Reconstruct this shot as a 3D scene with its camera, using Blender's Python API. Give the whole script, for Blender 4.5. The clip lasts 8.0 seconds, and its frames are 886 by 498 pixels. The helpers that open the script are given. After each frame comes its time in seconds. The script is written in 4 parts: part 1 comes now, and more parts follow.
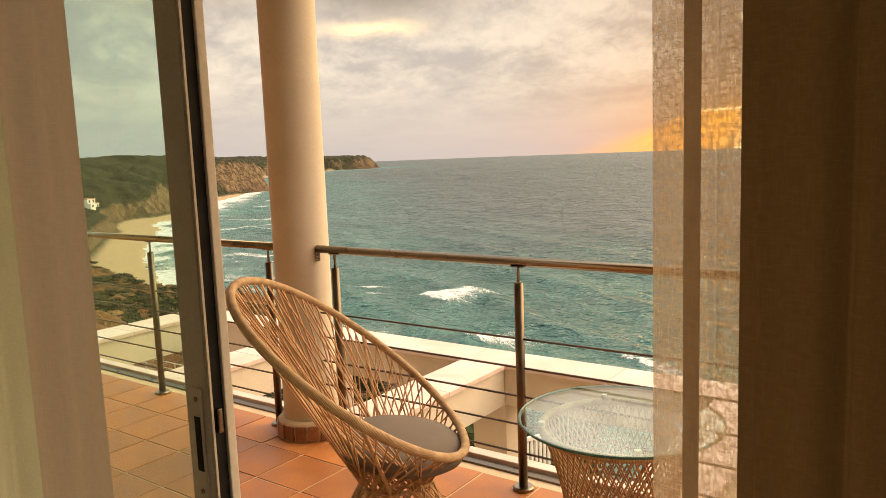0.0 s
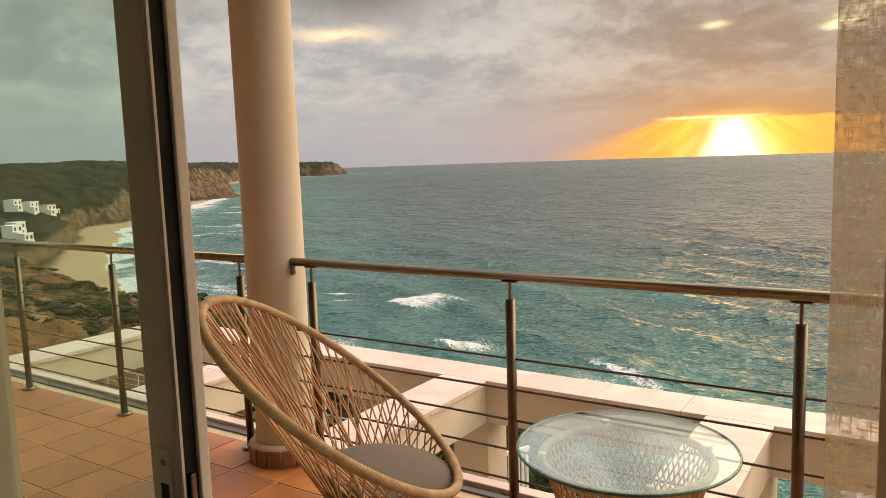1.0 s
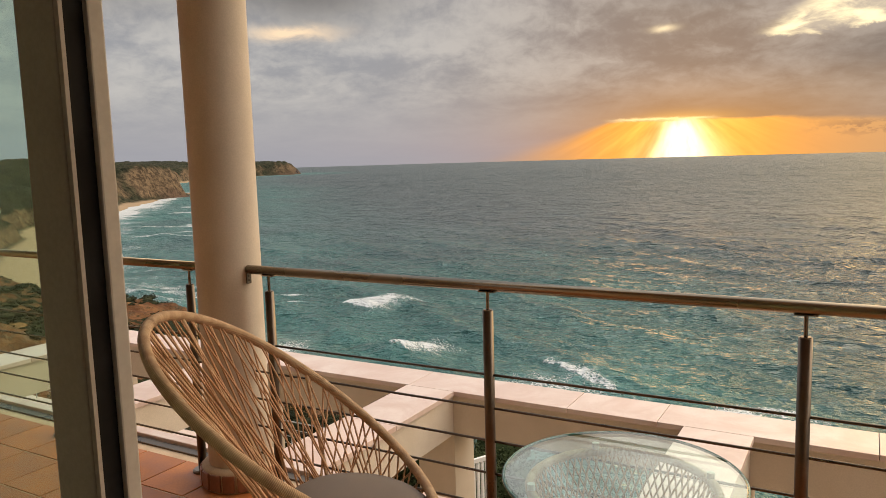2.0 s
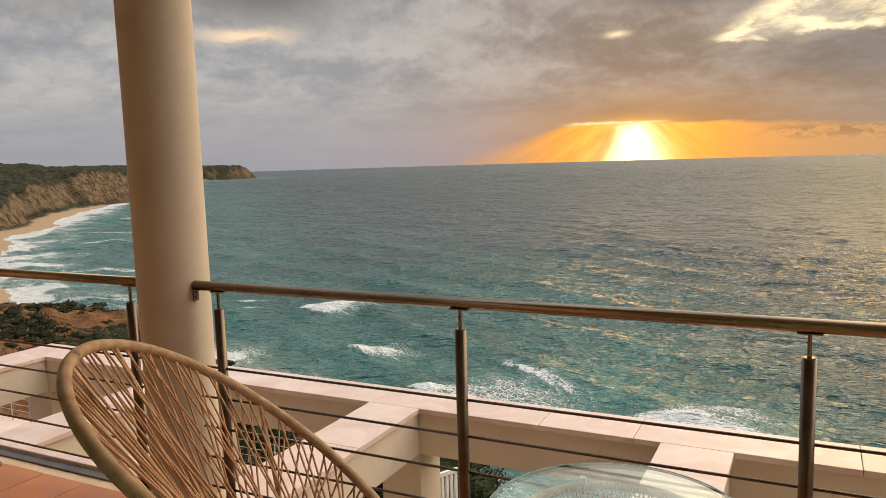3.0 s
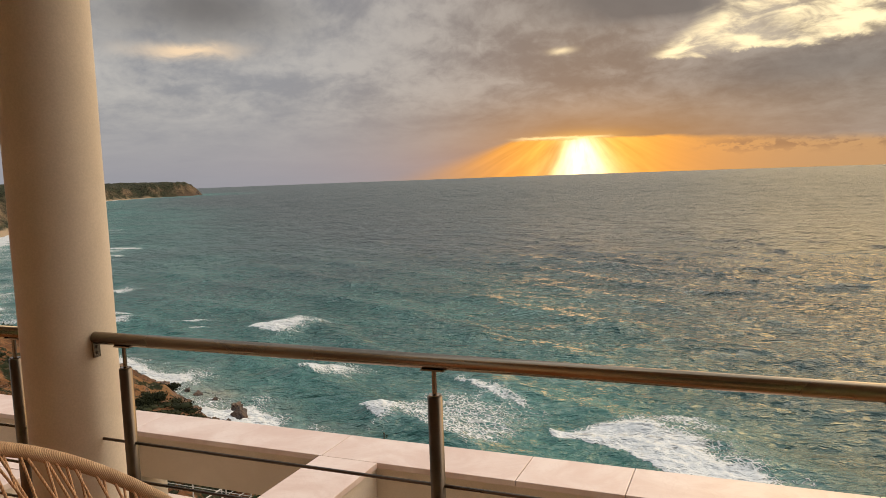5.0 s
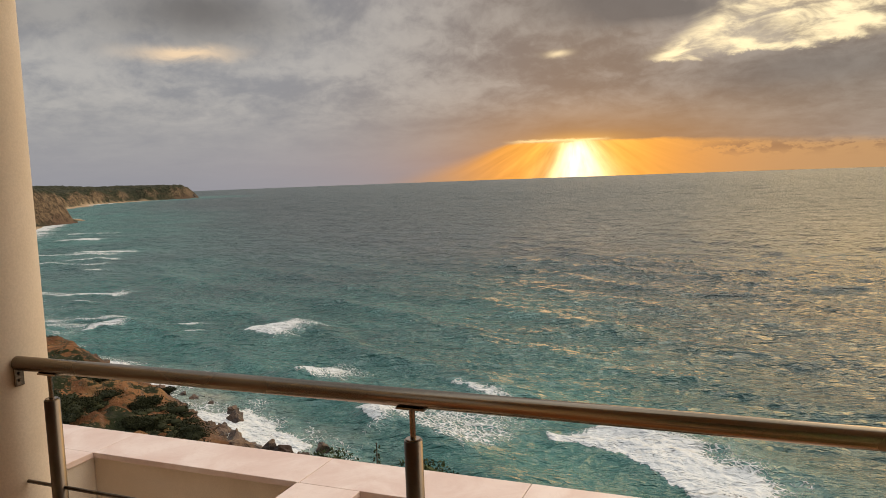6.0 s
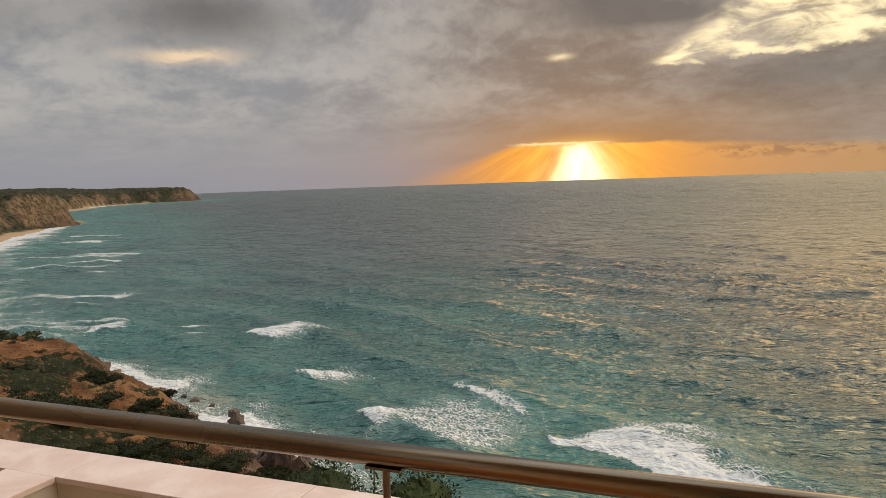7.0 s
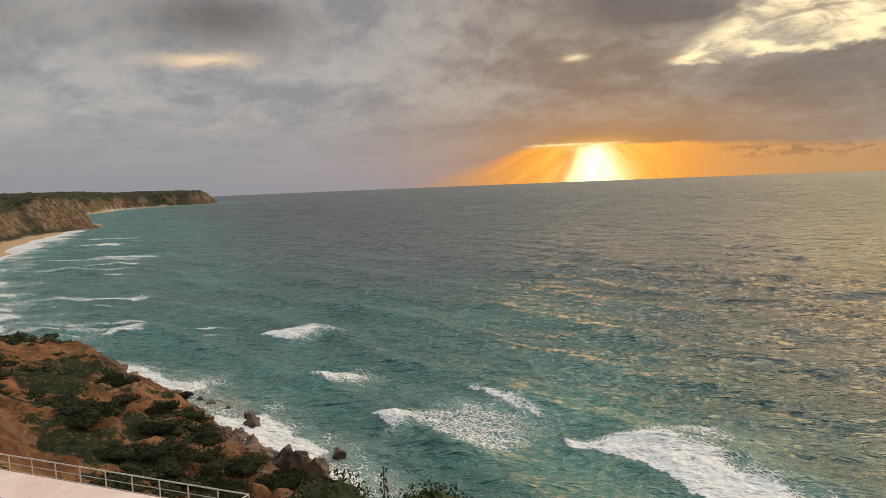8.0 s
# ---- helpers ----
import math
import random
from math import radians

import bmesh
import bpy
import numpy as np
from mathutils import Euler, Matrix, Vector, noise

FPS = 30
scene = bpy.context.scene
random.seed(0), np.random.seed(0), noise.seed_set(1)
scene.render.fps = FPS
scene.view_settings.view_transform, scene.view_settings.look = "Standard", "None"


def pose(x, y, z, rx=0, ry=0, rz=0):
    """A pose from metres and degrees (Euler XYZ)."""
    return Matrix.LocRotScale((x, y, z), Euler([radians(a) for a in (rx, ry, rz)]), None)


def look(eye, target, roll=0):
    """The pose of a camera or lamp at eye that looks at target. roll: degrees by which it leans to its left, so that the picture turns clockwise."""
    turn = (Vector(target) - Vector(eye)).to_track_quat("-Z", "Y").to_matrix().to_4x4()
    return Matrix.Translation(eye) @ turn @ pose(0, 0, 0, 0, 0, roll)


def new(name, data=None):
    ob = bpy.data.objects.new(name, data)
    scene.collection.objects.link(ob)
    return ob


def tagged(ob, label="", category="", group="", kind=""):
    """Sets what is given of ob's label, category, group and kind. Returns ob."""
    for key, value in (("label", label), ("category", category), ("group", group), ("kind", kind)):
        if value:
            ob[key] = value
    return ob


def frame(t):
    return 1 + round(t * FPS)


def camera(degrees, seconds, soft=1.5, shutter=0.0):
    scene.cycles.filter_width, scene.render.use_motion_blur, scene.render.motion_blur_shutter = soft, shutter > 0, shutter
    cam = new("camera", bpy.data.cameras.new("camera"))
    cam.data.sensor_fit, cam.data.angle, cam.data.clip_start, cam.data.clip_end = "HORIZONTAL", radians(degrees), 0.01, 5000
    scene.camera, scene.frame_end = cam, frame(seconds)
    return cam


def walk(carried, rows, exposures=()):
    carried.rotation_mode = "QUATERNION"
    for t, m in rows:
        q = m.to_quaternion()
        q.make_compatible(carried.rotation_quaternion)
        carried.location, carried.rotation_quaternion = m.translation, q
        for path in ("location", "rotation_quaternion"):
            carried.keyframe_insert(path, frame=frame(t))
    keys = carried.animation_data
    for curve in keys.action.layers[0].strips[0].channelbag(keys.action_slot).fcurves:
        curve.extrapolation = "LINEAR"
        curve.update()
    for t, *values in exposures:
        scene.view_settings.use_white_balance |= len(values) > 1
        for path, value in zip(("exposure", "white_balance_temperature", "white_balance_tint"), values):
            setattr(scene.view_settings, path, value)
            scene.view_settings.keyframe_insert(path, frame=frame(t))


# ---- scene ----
cam = camera(61.5, 8.0, soft=0.75)

PATH = [
    (0, (-0.131, 0.178, 1.446), (-1.293, 1.785, 1.187), -2.2),
    (0.5, (-0.213, 0.245, 1.454), (-1.347, 1.874, 1.205), -2.0),
    (1, (-0.307, 0.301, 1.451), (-1.399, 1.958, 1.207), -1.9),
    (1.5, (-0.4, 0.375, 1.45), (-1.442, 2.065, 1.205), -1.7),
    (3, (-0.632, 0.653, 1.455), (-1.521, 2.428, 1.214), -1.7),
    (3.5, (-0.687, 0.744, 1.466), (-1.535, 2.541, 1.239), -1.7),
    (4, (-0.757, 0.857, 1.462), (-1.569, 2.672, 1.245), -1.9),
    (4.5, (-0.845, 0.98, 1.465), (-1.629, 2.808, 1.255), -2.0),
    (6, (-1.013, 1.452, 1.445), (-1.774, 3.291, 1.246), -2.1),
    (6.5, (-1.072, 1.632, 1.421), (-1.834, 3.471, 1.227), -2.0),
    (7, (-1.121, 1.791, 1.423), (-1.887, 3.629, 1.232), -2.0),
    (7.5, (-1.169, 1.978, 1.4105), (-1.948, 3.81, 1.2235), -2.1),
    (8, (-1.242, 2.178, 1.408), (-2.045, 4.001, 1.223), -2.3),
]
walk(cam, [(t, look(eye, target, roll)) for t, eye, target, roll in PATH],
     exposures=[(0,1.12,8200,12),(0.5,0.94,7650,11),(1,0.69,6900,10),(1.5,0.50,6550,10),(3,0.37,6480,10),(4.5,0.27,6480,10),(6,0.16,6480,10),(8,0.13,6480,10)])

# ---------------------------------------------------------------- light
SUN_AZ = 12.3            # degrees left of +Y
SUN_EL = 1.3
SEA_Z = -45.0


class Graph:
    """Small builder for node graphs: numbers, sockets and tuples may be mixed freely."""

    def __init__(self, tree):
        self.t = tree

    def node(self, kind, **props):
        n = self.t.nodes.new(kind)
        for k, v in props.items():
            setattr(n, k, v)
        return n

    def put(self, sock, v):
        if isinstance(v, bpy.types.NodeSocket):
            self.t.links.new(v, sock)
        elif isinstance(v, (tuple, list)) and sock.type == "RGBA" and len(v) == 3:
            sock.default_value = (*v, 1)
        elif isinstance(v, (int, float)) and sock.type in ("RGBA", "VECTOR"):
            sock.default_value = (v, v, v, 1) if sock.type == "RGBA" else (v, v, v)
        else:
            sock.default_value = v

    def m(self, op, a, b=0.0, c=0.0, clamp=False):
        n = self.node("ShaderNodeMath", operation=op, use_clamp=clamp)
        for i, v in enumerate((a, b, c)):
            self.put(n.inputs[i], v)
        return n.outputs[0]

    def add(self, *a):
        r = a[0]
        for b in a[1:]:
            r = self.m("ADD", r, b)
        return r

    def mul(self, *a):
        r = a[0]
        for b in a[1:]:
            r = self.m("MULTIPLY", r, b)
        return r

    def sub(self, a, b):
        return self.m("SUBTRACT", a, b)

    def step(self, v, lo, hi, out_lo=0.0, out_hi=1.0):
        n = self.node("ShaderNodeMapRange", interpolation_type="SMOOTHSTEP")
        for i, x in enumerate((v, lo, hi, out_lo, out_hi)):
            self.put(n.inputs[i], x)
        return n.outputs[0]

    def bell(self, v, mid, wide):
        q = self.m("DIVIDE", self.sub(v, mid), wide)
        return self.m("POWER", math.e, self.mul(q, q, -1.0))

    def mix(self, f, a, b, blend="MIX"):
        n = self.node("ShaderNodeMix", data_type="RGBA", blend_type=blend)
        self.put(n.inputs[0], f), self.put(n.inputs[6], a), self.put(n.inputs[7], b)
        return n.outputs[2]

    def xyz(self, x, y, z=0.0):
        n = self.node("ShaderNodeCombineXYZ")
        for i, v in enumerate((x, y, z)):
            self.put(n.inputs[i], v)
        return n.outputs[0]

    def split(self, v):
        n = self.node("ShaderNodeSeparateXYZ")
        self.put(n.inputs[0], v)
        return n.outputs[0], n.outputs[1], n.outputs[2]

    def noise(self, vec, scale, detail=4.0, rough=0.55, warp=0.0, colour=False):
        n = self.node("ShaderNodeTexNoise")
        self.put(n.inputs["Vector"], vec)
        n.inputs["Scale"].default_value = scale
        n.inputs["Detail"].default_value = detail
        n.inputs["Roughness"].default_value = rough
        n.inputs["Distortion"].default_value = warp
        return n.outputs["Color" if colour else "Fac"]

    def vec(self, op, a, b):
        n = self.node("ShaderNodeVectorMath", operation=op)
        self.put(n.inputs[0], a), self.put(n.inputs[1], b)
        return n.outputs[0]

    def bump(self, height, strength, dist, normal=None):
        n = self.node("ShaderNodeBump")
        n.inputs["Strength"].default_value = strength
        n.inputs["Distance"].default_value = dist
        self.put(n.inputs["Height"], height)
        if normal:
            self.put(n.inputs["Normal"], normal)
        return n.outputs[0]

    def attr(self, name):
        return self.node("ShaderNodeAttribute", attribute_name=name).outputs["Fac"]


def make_world():
    w = bpy.data.worlds.new("evening_sky")
    scene.world = w
    w.use_nodes = True
    g = Graph(w.node_tree)
    w.node_tree.nodes.clear()
    d = g.node("ShaderNodeTexCoord").outputs["Generated"]
    x, y, z = g.split(d)
    az = g.mul(g.m("ARCTAN2", g.mul(x, -1.0), y), 57.2958)
    el = g.mul(g.m("ARCSINE", z), 57.2958)
    s = g.sub(SUN_AZ, az)                                  # degrees to the right of the sun
    e = g.add(el, 0.54)                                    # degrees above the sea's edge
    # layered cloud coordinates, flattened towards the horizon
    flat = g.m("LOGARITHM", g.add(g.m("MAXIMUM", e, 0.0), 3.0), math.e)
    c1 = g.xyz(g.mul(s, 0.075), g.mul(flat, 2.3), 0.0)
    c2 = g.xyz(g.mul(s, 0.16), g.mul(flat, 4.2), 3.0)
    c3 = g.xyz(g.mul(s, 0.35), g.mul(flat, 7.0), 7.0)
    n1 = g.noise(c1, 1.0, 3, 0.5, 0.4)
    n2 = g.noise(c2, 1.0, 5, 0.58, 0.6)
    n3 = g.noise(c3, 1.0, 6, 0.6, 0.5)
    n4 = g.noise(g.xyz(g.mul(s, 0.9), g.mul(flat, 15.0), 9.0), 1.0, 6, 0.62, 0.6)
    body = g.add(g.mul(n1, 0.38), g.mul(n2, 0.30), g.mul(n3, 0.18), g.mul(n4, 0.14))
    high = g.step(e, 2.0, 8.0)
    k = g.step(g.add(g.mul(g.sub(body, 0.5), g.add(0.35, g.mul(high, 0.65))), 0.5), 0.405, 0.59)
    # two heavy dark banks high up, one thin bright veil
    bank = g.add(g.mul(g.bell(s, 6.5, 4.5), g.bell(g.add(e, g.mul(n3, 1.4)), 12.3, 0.9), 1.0), g.mul(g.bell(s, 2.5, 5.5), g.bell(g.add(e, g.mul(n2, 2.0)), 13.8, 1.7)),
                 g.mul(g.bell(s, -27.0, 7.0), g.bell(g.add(e, g.mul(n2, 1.6)), 13.4, 2.3), 1.0),
                 g.mul(g.bell(s, -42.0, 6.0), g.bell(g.add(e, g.mul(n2, 1.6)), 13.0, 2.0), 0.5),
                 g.mul(g.bell(s, 16.0, 8.0), g.bell(g.add(e, g.mul(n3, 1.4)), 7.6, 1.4), 0.75))
    dark = g.m("MINIMUM", g.mul(bank, 1.0), 1.0)
    cool_lo, cool_hi = (0.272, 0.277, 0.298), (0.455, 0.438, 0.42)
    warm_lo, warm_hi = (0.22, 0.175, 0.145), (0.40, 0.345, 0.295)
    warm = g.step(s, -24.0, 2.0)
    low = g.mix(warm, cool_lo, warm_lo)
    top = g.mix(warm, cool_hi, warm_hi)
    cloud = g.mix(k, low, top)
    cloud = g.mix(g.mul(dark, 0.9), cloud, (0.145, 0.135, 0.13))
    # smooth blue-grey haze in the lowest degrees away from the sun
    haze = g.mul(g.step(e, 6.5, 0.5), g.step(s, 2.0, -16.0), 0.85)
    cloud = g.mix(haze, cloud, (0.29, 0.30, 0.335))
    # brown glow on the clouds above the sun
    glow = g.mul(g.bell(s, 2.0, 12.0), g.step(e, 7.0, 2.2))
    cloud = g.mix(g.mul(glow, 0.8), cloud, (0.31, 0.17, 0.068))
    # torn bright gaps
    wob = g.mul(g.sub(n2, 0.5), 2.4)
    wob3 = g.mul(g.sub(n3, 0.5), 2.6)
    lo_edge = g.add(8.0, g.mul(g.sub(s, 6.0), 0.03), g.mul(wob3, 0.8), g.mul(g.step(s, 22.0, 34.0), -7.0))
    hi_edge = g.add(9.0, g.mul(g.sub(s, 6.0), 0.52), wob)
    gap = g.mul(g.step(g.sub(e, lo_edge), -0.05, 0.35), g.step(g.sub(hi_edge, e), -0.6, 0.9), g.step(s, 4.6, 7.0),
                g.step(s, 70.0, 40.0))
    thin = g.step(g.noise(g.xyz(g.mul(s, 0.3), g.mul(e, 0.9), 11.0), 1.0, 5, 0.6, 0.5), 0.34, 0.66, 0.12, 1.0)
    cloud = g.mix(g.mul(gap, thin), cloud, (1.22, 1.0, 0.60))
    gap2 = g.mul(g.bell(g.add(s, wob), -28.4, 3.0), g.bell(g.add(e, g.mul(wob3, 0.55)), 9.75, 0.42))
    cloud = g.mix(g.m("MINIMUM", g.mul(gap2, 1.1), 1.0), cloud, (0.88, 0.66, 0.44))
    gap3 = g.mul(g.bell(g.add(s, g.mul(wob, 0.4)), -1.0, 0.8), g.bell(g.add(e, g.mul(wob3, 0.3)), 9.1, 0.22))
    cloud = g.mix(gap3, cloud, (0.9, 0.72, 0.45))
    # open strip under the cloud deck, with slanting beams
    roof = g.add(2.66, g.mul(g.sub(n3, 0.5), 0.5), g.mul(g.step(s, 3.0, 26.0), -0.65))
    left = g.add(2.75, g.mul(g.m("MINIMUM", g.add(s, 4.6), 0.0), 0.235))
    under = g.mul(g.step(g.sub(g.m("MINIMUM", roof, left), e), -0.12, g.add(0.12, g.mul(g.step(s, 4.0, 16.0), 0.5), g.mul(g.step(s, -4.0, -9.0), 1.1))),
                  g.step(s, 60.0, 22.0), g.step(s, -16.5, -5.0))
    fan = g.m("DIVIDE", s, g.add(3.4, g.mul(e, -0.75)))
    beams = g.add(1.0, g.mul(g.sub(g.noise(g.xyz(fan, g.mul(e, 0.12), 5.0), 2.6, 4, 0.62), 0.5), g.bell(s, -0.5, 6.0), 1.5))
    strip = g.mix(g.bell(s, 0.5, 9.0), (0.52, 0.31, 0.15), (0.92, 0.37, 0.045))
    strip = g.mix(g.mul(g.bell(s, 0.8, 4.0), 0.85), strip, (1.20, 0.62, 0.12))
    strip = g.mix(g.bell(g.m("DIVIDE", g.sub(s, 0.2), g.add(0.85, g.mul(g.sub(2.7, e), 0.32))), 0.0, 1.2), strip, (1.9, 1.65, 1.0))
    wedge = g.mul(g.bell(g.add(s, 2.6, g.mul(e, -0.55)), 0.0, 0.55), g.step(e, 2.7, 2.0), 0.6)
    strip = g.mix(wedge, strip, (0.60, 0.29, 0.055))
    strip = g.mix(1.0, strip, g.xyz(beams, beams, beams), "MULTIPLY")
    puff = g.mul(g.step(g.noise(g.xyz(g.mul(s, 0.75), g.mul(e, 1.7), 2.0), 1.0, 5, 0.62), 0.47, 0.58), g.bell(e, 1.75, 0.5), g.step(s, 7.0, 12.0))
    strip = g.mix(g.mul(puff, 0.75), strip, (0.28, 0.17, 0.10))
    cloud = g.mix(under, cloud, strip)
    cloud = g.mix(g.mul(g.bell(s, 0.4, 3.2), g.bell(e, 2.75, 0.5), 0.45), cloud, (1.0, 0.55, 0.14))
    lip = g.mul(g.step(s, -5.6, -3.0), g.step(s, 3.2, 1.0), g.bell(g.add(e, g.mul(g.sub(n4, 0.5), 0.35)), 2.78, 0.10))
    cloud = g.mix(g.mul(lip, 0.6), cloud, (1.5, 1.1, 0.5))
    sky = g.node("ShaderNodeTexSky", sky_type="NISHITA")
    sky.sun_disc = False
    sky.sun_elevation = radians(SUN_EL)
    sky.sun_rotation = radians(-SUN_AZ)
    # broken, brighter cloud high up, above the heavy deck
    upper = g.mix(g.step(s, -30.0, 25.0), (0.86, 0.90, 0.97), (3.2, 2.85, 2.4))
    golden = g.mul(g.step(s, 3.0, 16.0), g.step(s, 62.0, 40.0), g.step(e, 44.0, 22.0))
    upper = g.mix(g.mul(golden, 0.9), upper, (5.6, 3.65, 1.4))
    upper = g.mix(g.step(g.m("ABSOLUTE", s), 75.0, 150.0), upper, (0.72, 0.74, 0.78))
    ragged = g.step(g.noise(g.vec("MULTIPLY", d, (2.2, 2.2, 3.4)), 1.6, 5, 0.6, 0.5), 0.36, 0.60, 0.55, 1.15)
    upper = g.mix(1.0, upper, g.xyz(ragged, ragged, ragged), "MULTIPLY")
    rise = g.sub(g.add(e, wob), g.mul(g.step(s, 5.0, 14.0), -5.0))
    cloud = g.mix(g.step(rise, 15.5, 24.0), cloud, upper)
    clear = g.mix(1.0, sky.outputs[0], (0.05, 0.05, 0.05), "MULTIPLY")
    total = g.mix(0.12, cloud, clear)
    below = g.step(el, -0.8, -4.0)
    total = g.mix(below, total, (0.06, 0.085, 0.09))
    bg = g.node("ShaderNodeBackground")
    g.put(bg.inputs[0], total)
    bg.inputs[1].default_value = 1.0
    out = g.node("ShaderNodeOutputWorld")
    w.node_tree.links.new(bg.outputs[0], out.inputs[0])


make_world()
sun_data = bpy.data.lights.new("sun", "SUN")
sun_data.energy, sun_data.angle, sun_data.color = 0.065, radians(12.0), (1.0, 0.62, 0.28)
sun_way = Vector((-math.sin(radians(SUN_AZ)), math.cos(radians(SUN_AZ)), math.tan(radians(SUN_EL + 1.2))))
sun_lamp = new("sun", sun_data)
sun_lamp.matrix_world = look(sun_way * 50, (0, 0, 0))

# ---------------------------------------------------------------- materials


def material(name):
    mat = bpy.data.materials.new(name)
    mat.use_nodes = True
    g = Graph(mat.node_tree)
    bsdf = mat.node_tree.nodes["Principled BSDF"]
    tc = g.node("ShaderNodeTexCoord")
    return mat, g, bsdf, tc.outputs["Object"]


def worn(name, a, b, scale, rough=0.6, grain=120.0, bump=0.15, metal=0.0, contrast=(0.35, 0.65), spread=0.0, dist=0.002):
    """Two tones mixed by broad noise, with a fine grain in tone and relief; spread varies whole pieces."""
    mat, g, bsdf, co = material(name)
    broad = g.step(g.noise(co, scale, 4, 0.6, 0.3), contrast[0], contrast[1])
    fine = g.noise(co, grain, 3, 0.6)
    col = g.mix(broad, a, b)
    col = g.mix(g.step(fine, 0.3, 0.7, 0.0, 0.22), col, tuple(c * 0.6 for c in a))
    if spread:
        rnd = g.node("ShaderNodeObjectInfo").outputs["Random"]
        v = g.add(1.0 - spread, g.mul(rnd, 2 * spread))
        col = g.mix(1.0, col, g.xyz(v, v, v), "MULTIPLY")
    g.put(bsdf.inputs["Base Color"], col)
    g.put(bsdf.inputs["Roughness"], g.add(rough - 0.08, g.mul(broad, 0.16)))
    bsdf.inputs["Metallic"].default_value = metal
    g.put(bsdf.inputs["Normal"], g.bump(g.add(g.mul(fine, 0.6), g.mul(broad, 0.4)), bump, dist))
    return mat


PLASTER = worn("cream_plaster", (0.56, 0.47, 0.37), (0.62, 0.53, 0.43), 3.0, 0.85, 160.0, 0.35)
PLASTER_IN = worn("indoor_paint", (0.78, 0.76, 0.73), (0.82, 0.80, 0.77), 2.0, 0.8, 200.0, 0.1)
TERRACOTTA = worn("terracotta", (0.36, 0.122, 0.034), (0.46, 0.172, 0.052), 5.0, 0.55, 90.0, 0.2, spread=0.16)
STONE_IN = worn("indoor_stone", (0.50, 0.47, 0.44), (0.58, 0.55, 0.52), 1.5, 0.4, 60.0, 0.1)
TERRACOTTA_DARK = worn("glazed_terracotta", (0.22, 0.085, 0.045), (0.30, 0.12, 0.06), 12.0, 0.35, 90.0, 0.2, spread=0.2)
GROUT = worn("grout", (0.50, 0.37, 0.25), (0.58, 0.45, 0.32), 8.0, 0.9, 150.0, 0.3)
STEEL = worn("brushed_steel", (0.21, 0.165, 0.125), (0.28, 0.225, 0.175), 1.5, 0.32, 300.0, 0.02, 1.0)
STEEL_RAIL = worn("satin_handrail_steel", (0.29, 0.225, 0.15), (0.36, 0.285, 0.195), 1.5, 0.28, 300.0, 0.03, 1.0)
STEEL_DARK = worn("dull_steel", (0.115, 0.09, 0.068), (0.165, 0.13, 0.10), 6.0, 0.34, 300.0, 0.06, 1.0)
STEEL_PALE = worn("pale_steel", (0.38, 0.36, 0.33), (0.46, 0.44, 0.41), 3.0, 0.45, 100.0, 0.02)
ALU = worn("white_lacquered_aluminium", (0.60, 0.56, 0.52), (0.66, 0.62, 0.58), 5.0, 0.4, 200.0, 0.04)
RUBBER = worn("black_gasket", (0.004, 0.004, 0.004), (0.007, 0.006, 0.006), 20.0, 0.85, 200.0, 0.2)
WHITE = worn("white_paint", (0.70, 0.68, 0.65), (0.78, 0.76, 0.73), 4.0, 0.5, 80.0, 0.1)
DARK_GLASS = worn("dark_window", (0.02, 0.025, 0.03), (0.04, 0.045, 0.05), 2.0, 0.1, 60.0, 0.0)
CUSHION = worn("taupe_fabric", (0.150, 0.122, 0.108), (0.175, 0.143, 0.126), 8.0, 0.9, 500.0, 0.5, dist=0.001)
PAVING = worn("pale_pink_paving", (0.56, 0.43, 0.36), (0.68, 0.54, 0.46), 0.7, 0.6, 30.0, 0.15)
ROOF_TILE = worn("roof_tile", (0.30, 0.12, 0.06), (0.40, 0.18, 0.10), 6.0, 0.8, 60.0, 0.3)


def rope_material(name, a, b, pitch):
    """Twisted cord: slanting strands run round the length (local Z) of each piece."""
    mat, g, bsdf, co = material(name)
    rnd = g.node("ShaderNodeObjectInfo").outputs["Random"]
    w = g.node("ShaderNodeTexWave", wave_type="BANDS", bands_direction="DIAGONAL")
    g.put(w.inputs["Vector"], co)
    w.inputs["Scale"].default_value = pitch
    w.inputs["Distortion"].default_value = 0.6
    n = g.noise(co, 60.0, 3)
    col = g.mix(g.add(g.mul(n, 0.55), g.mul(rnd, 0.45)), a, b)
    col = g.mix(g.mul(g.m("SUBTRACT", 1.0, w.outputs["Fac"]), 0.25), col, tuple(c * 0.5 for c in a))
    g.put(bsdf.inputs["Base Color"], col)
    bsdf.inputs["Roughness"].default_value = 0.75
    g.put(bsdf.inputs["Normal"], g.bump(w.outputs["Fac"], 0.5, 0.002))
    return mat


ROPE = rope_material("natural_rope", (0.48, 0.265, 0.14), (0.64, 0.41, 0.245), 60.0)


def wrapped_material():
    """Cord wound tightly round a bar: fine rings along its length."""
    mat, g, bsdf, co = material("rope_wrapping")
    n = g.noise(co, 25.0, 4)
    rings = g.m("SINE", g.add(g.mul(g.attr("along"), 1500.0), g.mul(n, 1.5)))
    rings = g.add(0.5, g.mul(rings, 0.5))
    col = g.mix(g.step(n, 0.35, 0.65), (0.48, 0.31, 0.18), (0.62, 0.43, 0.265))
    col = g.mix(g.mul(g.m("SUBTRACT", 1.0, rings), 0.40), col, (0.20, 0.115, 0.06))
    g.put(bsdf.inputs["Base Color"], col)
    bsdf.inputs["Roughness"].default_value = 0.7
    g.put(bsdf.inputs["Normal"], g.bump(rings, 0.7, 0.002))
    return mat


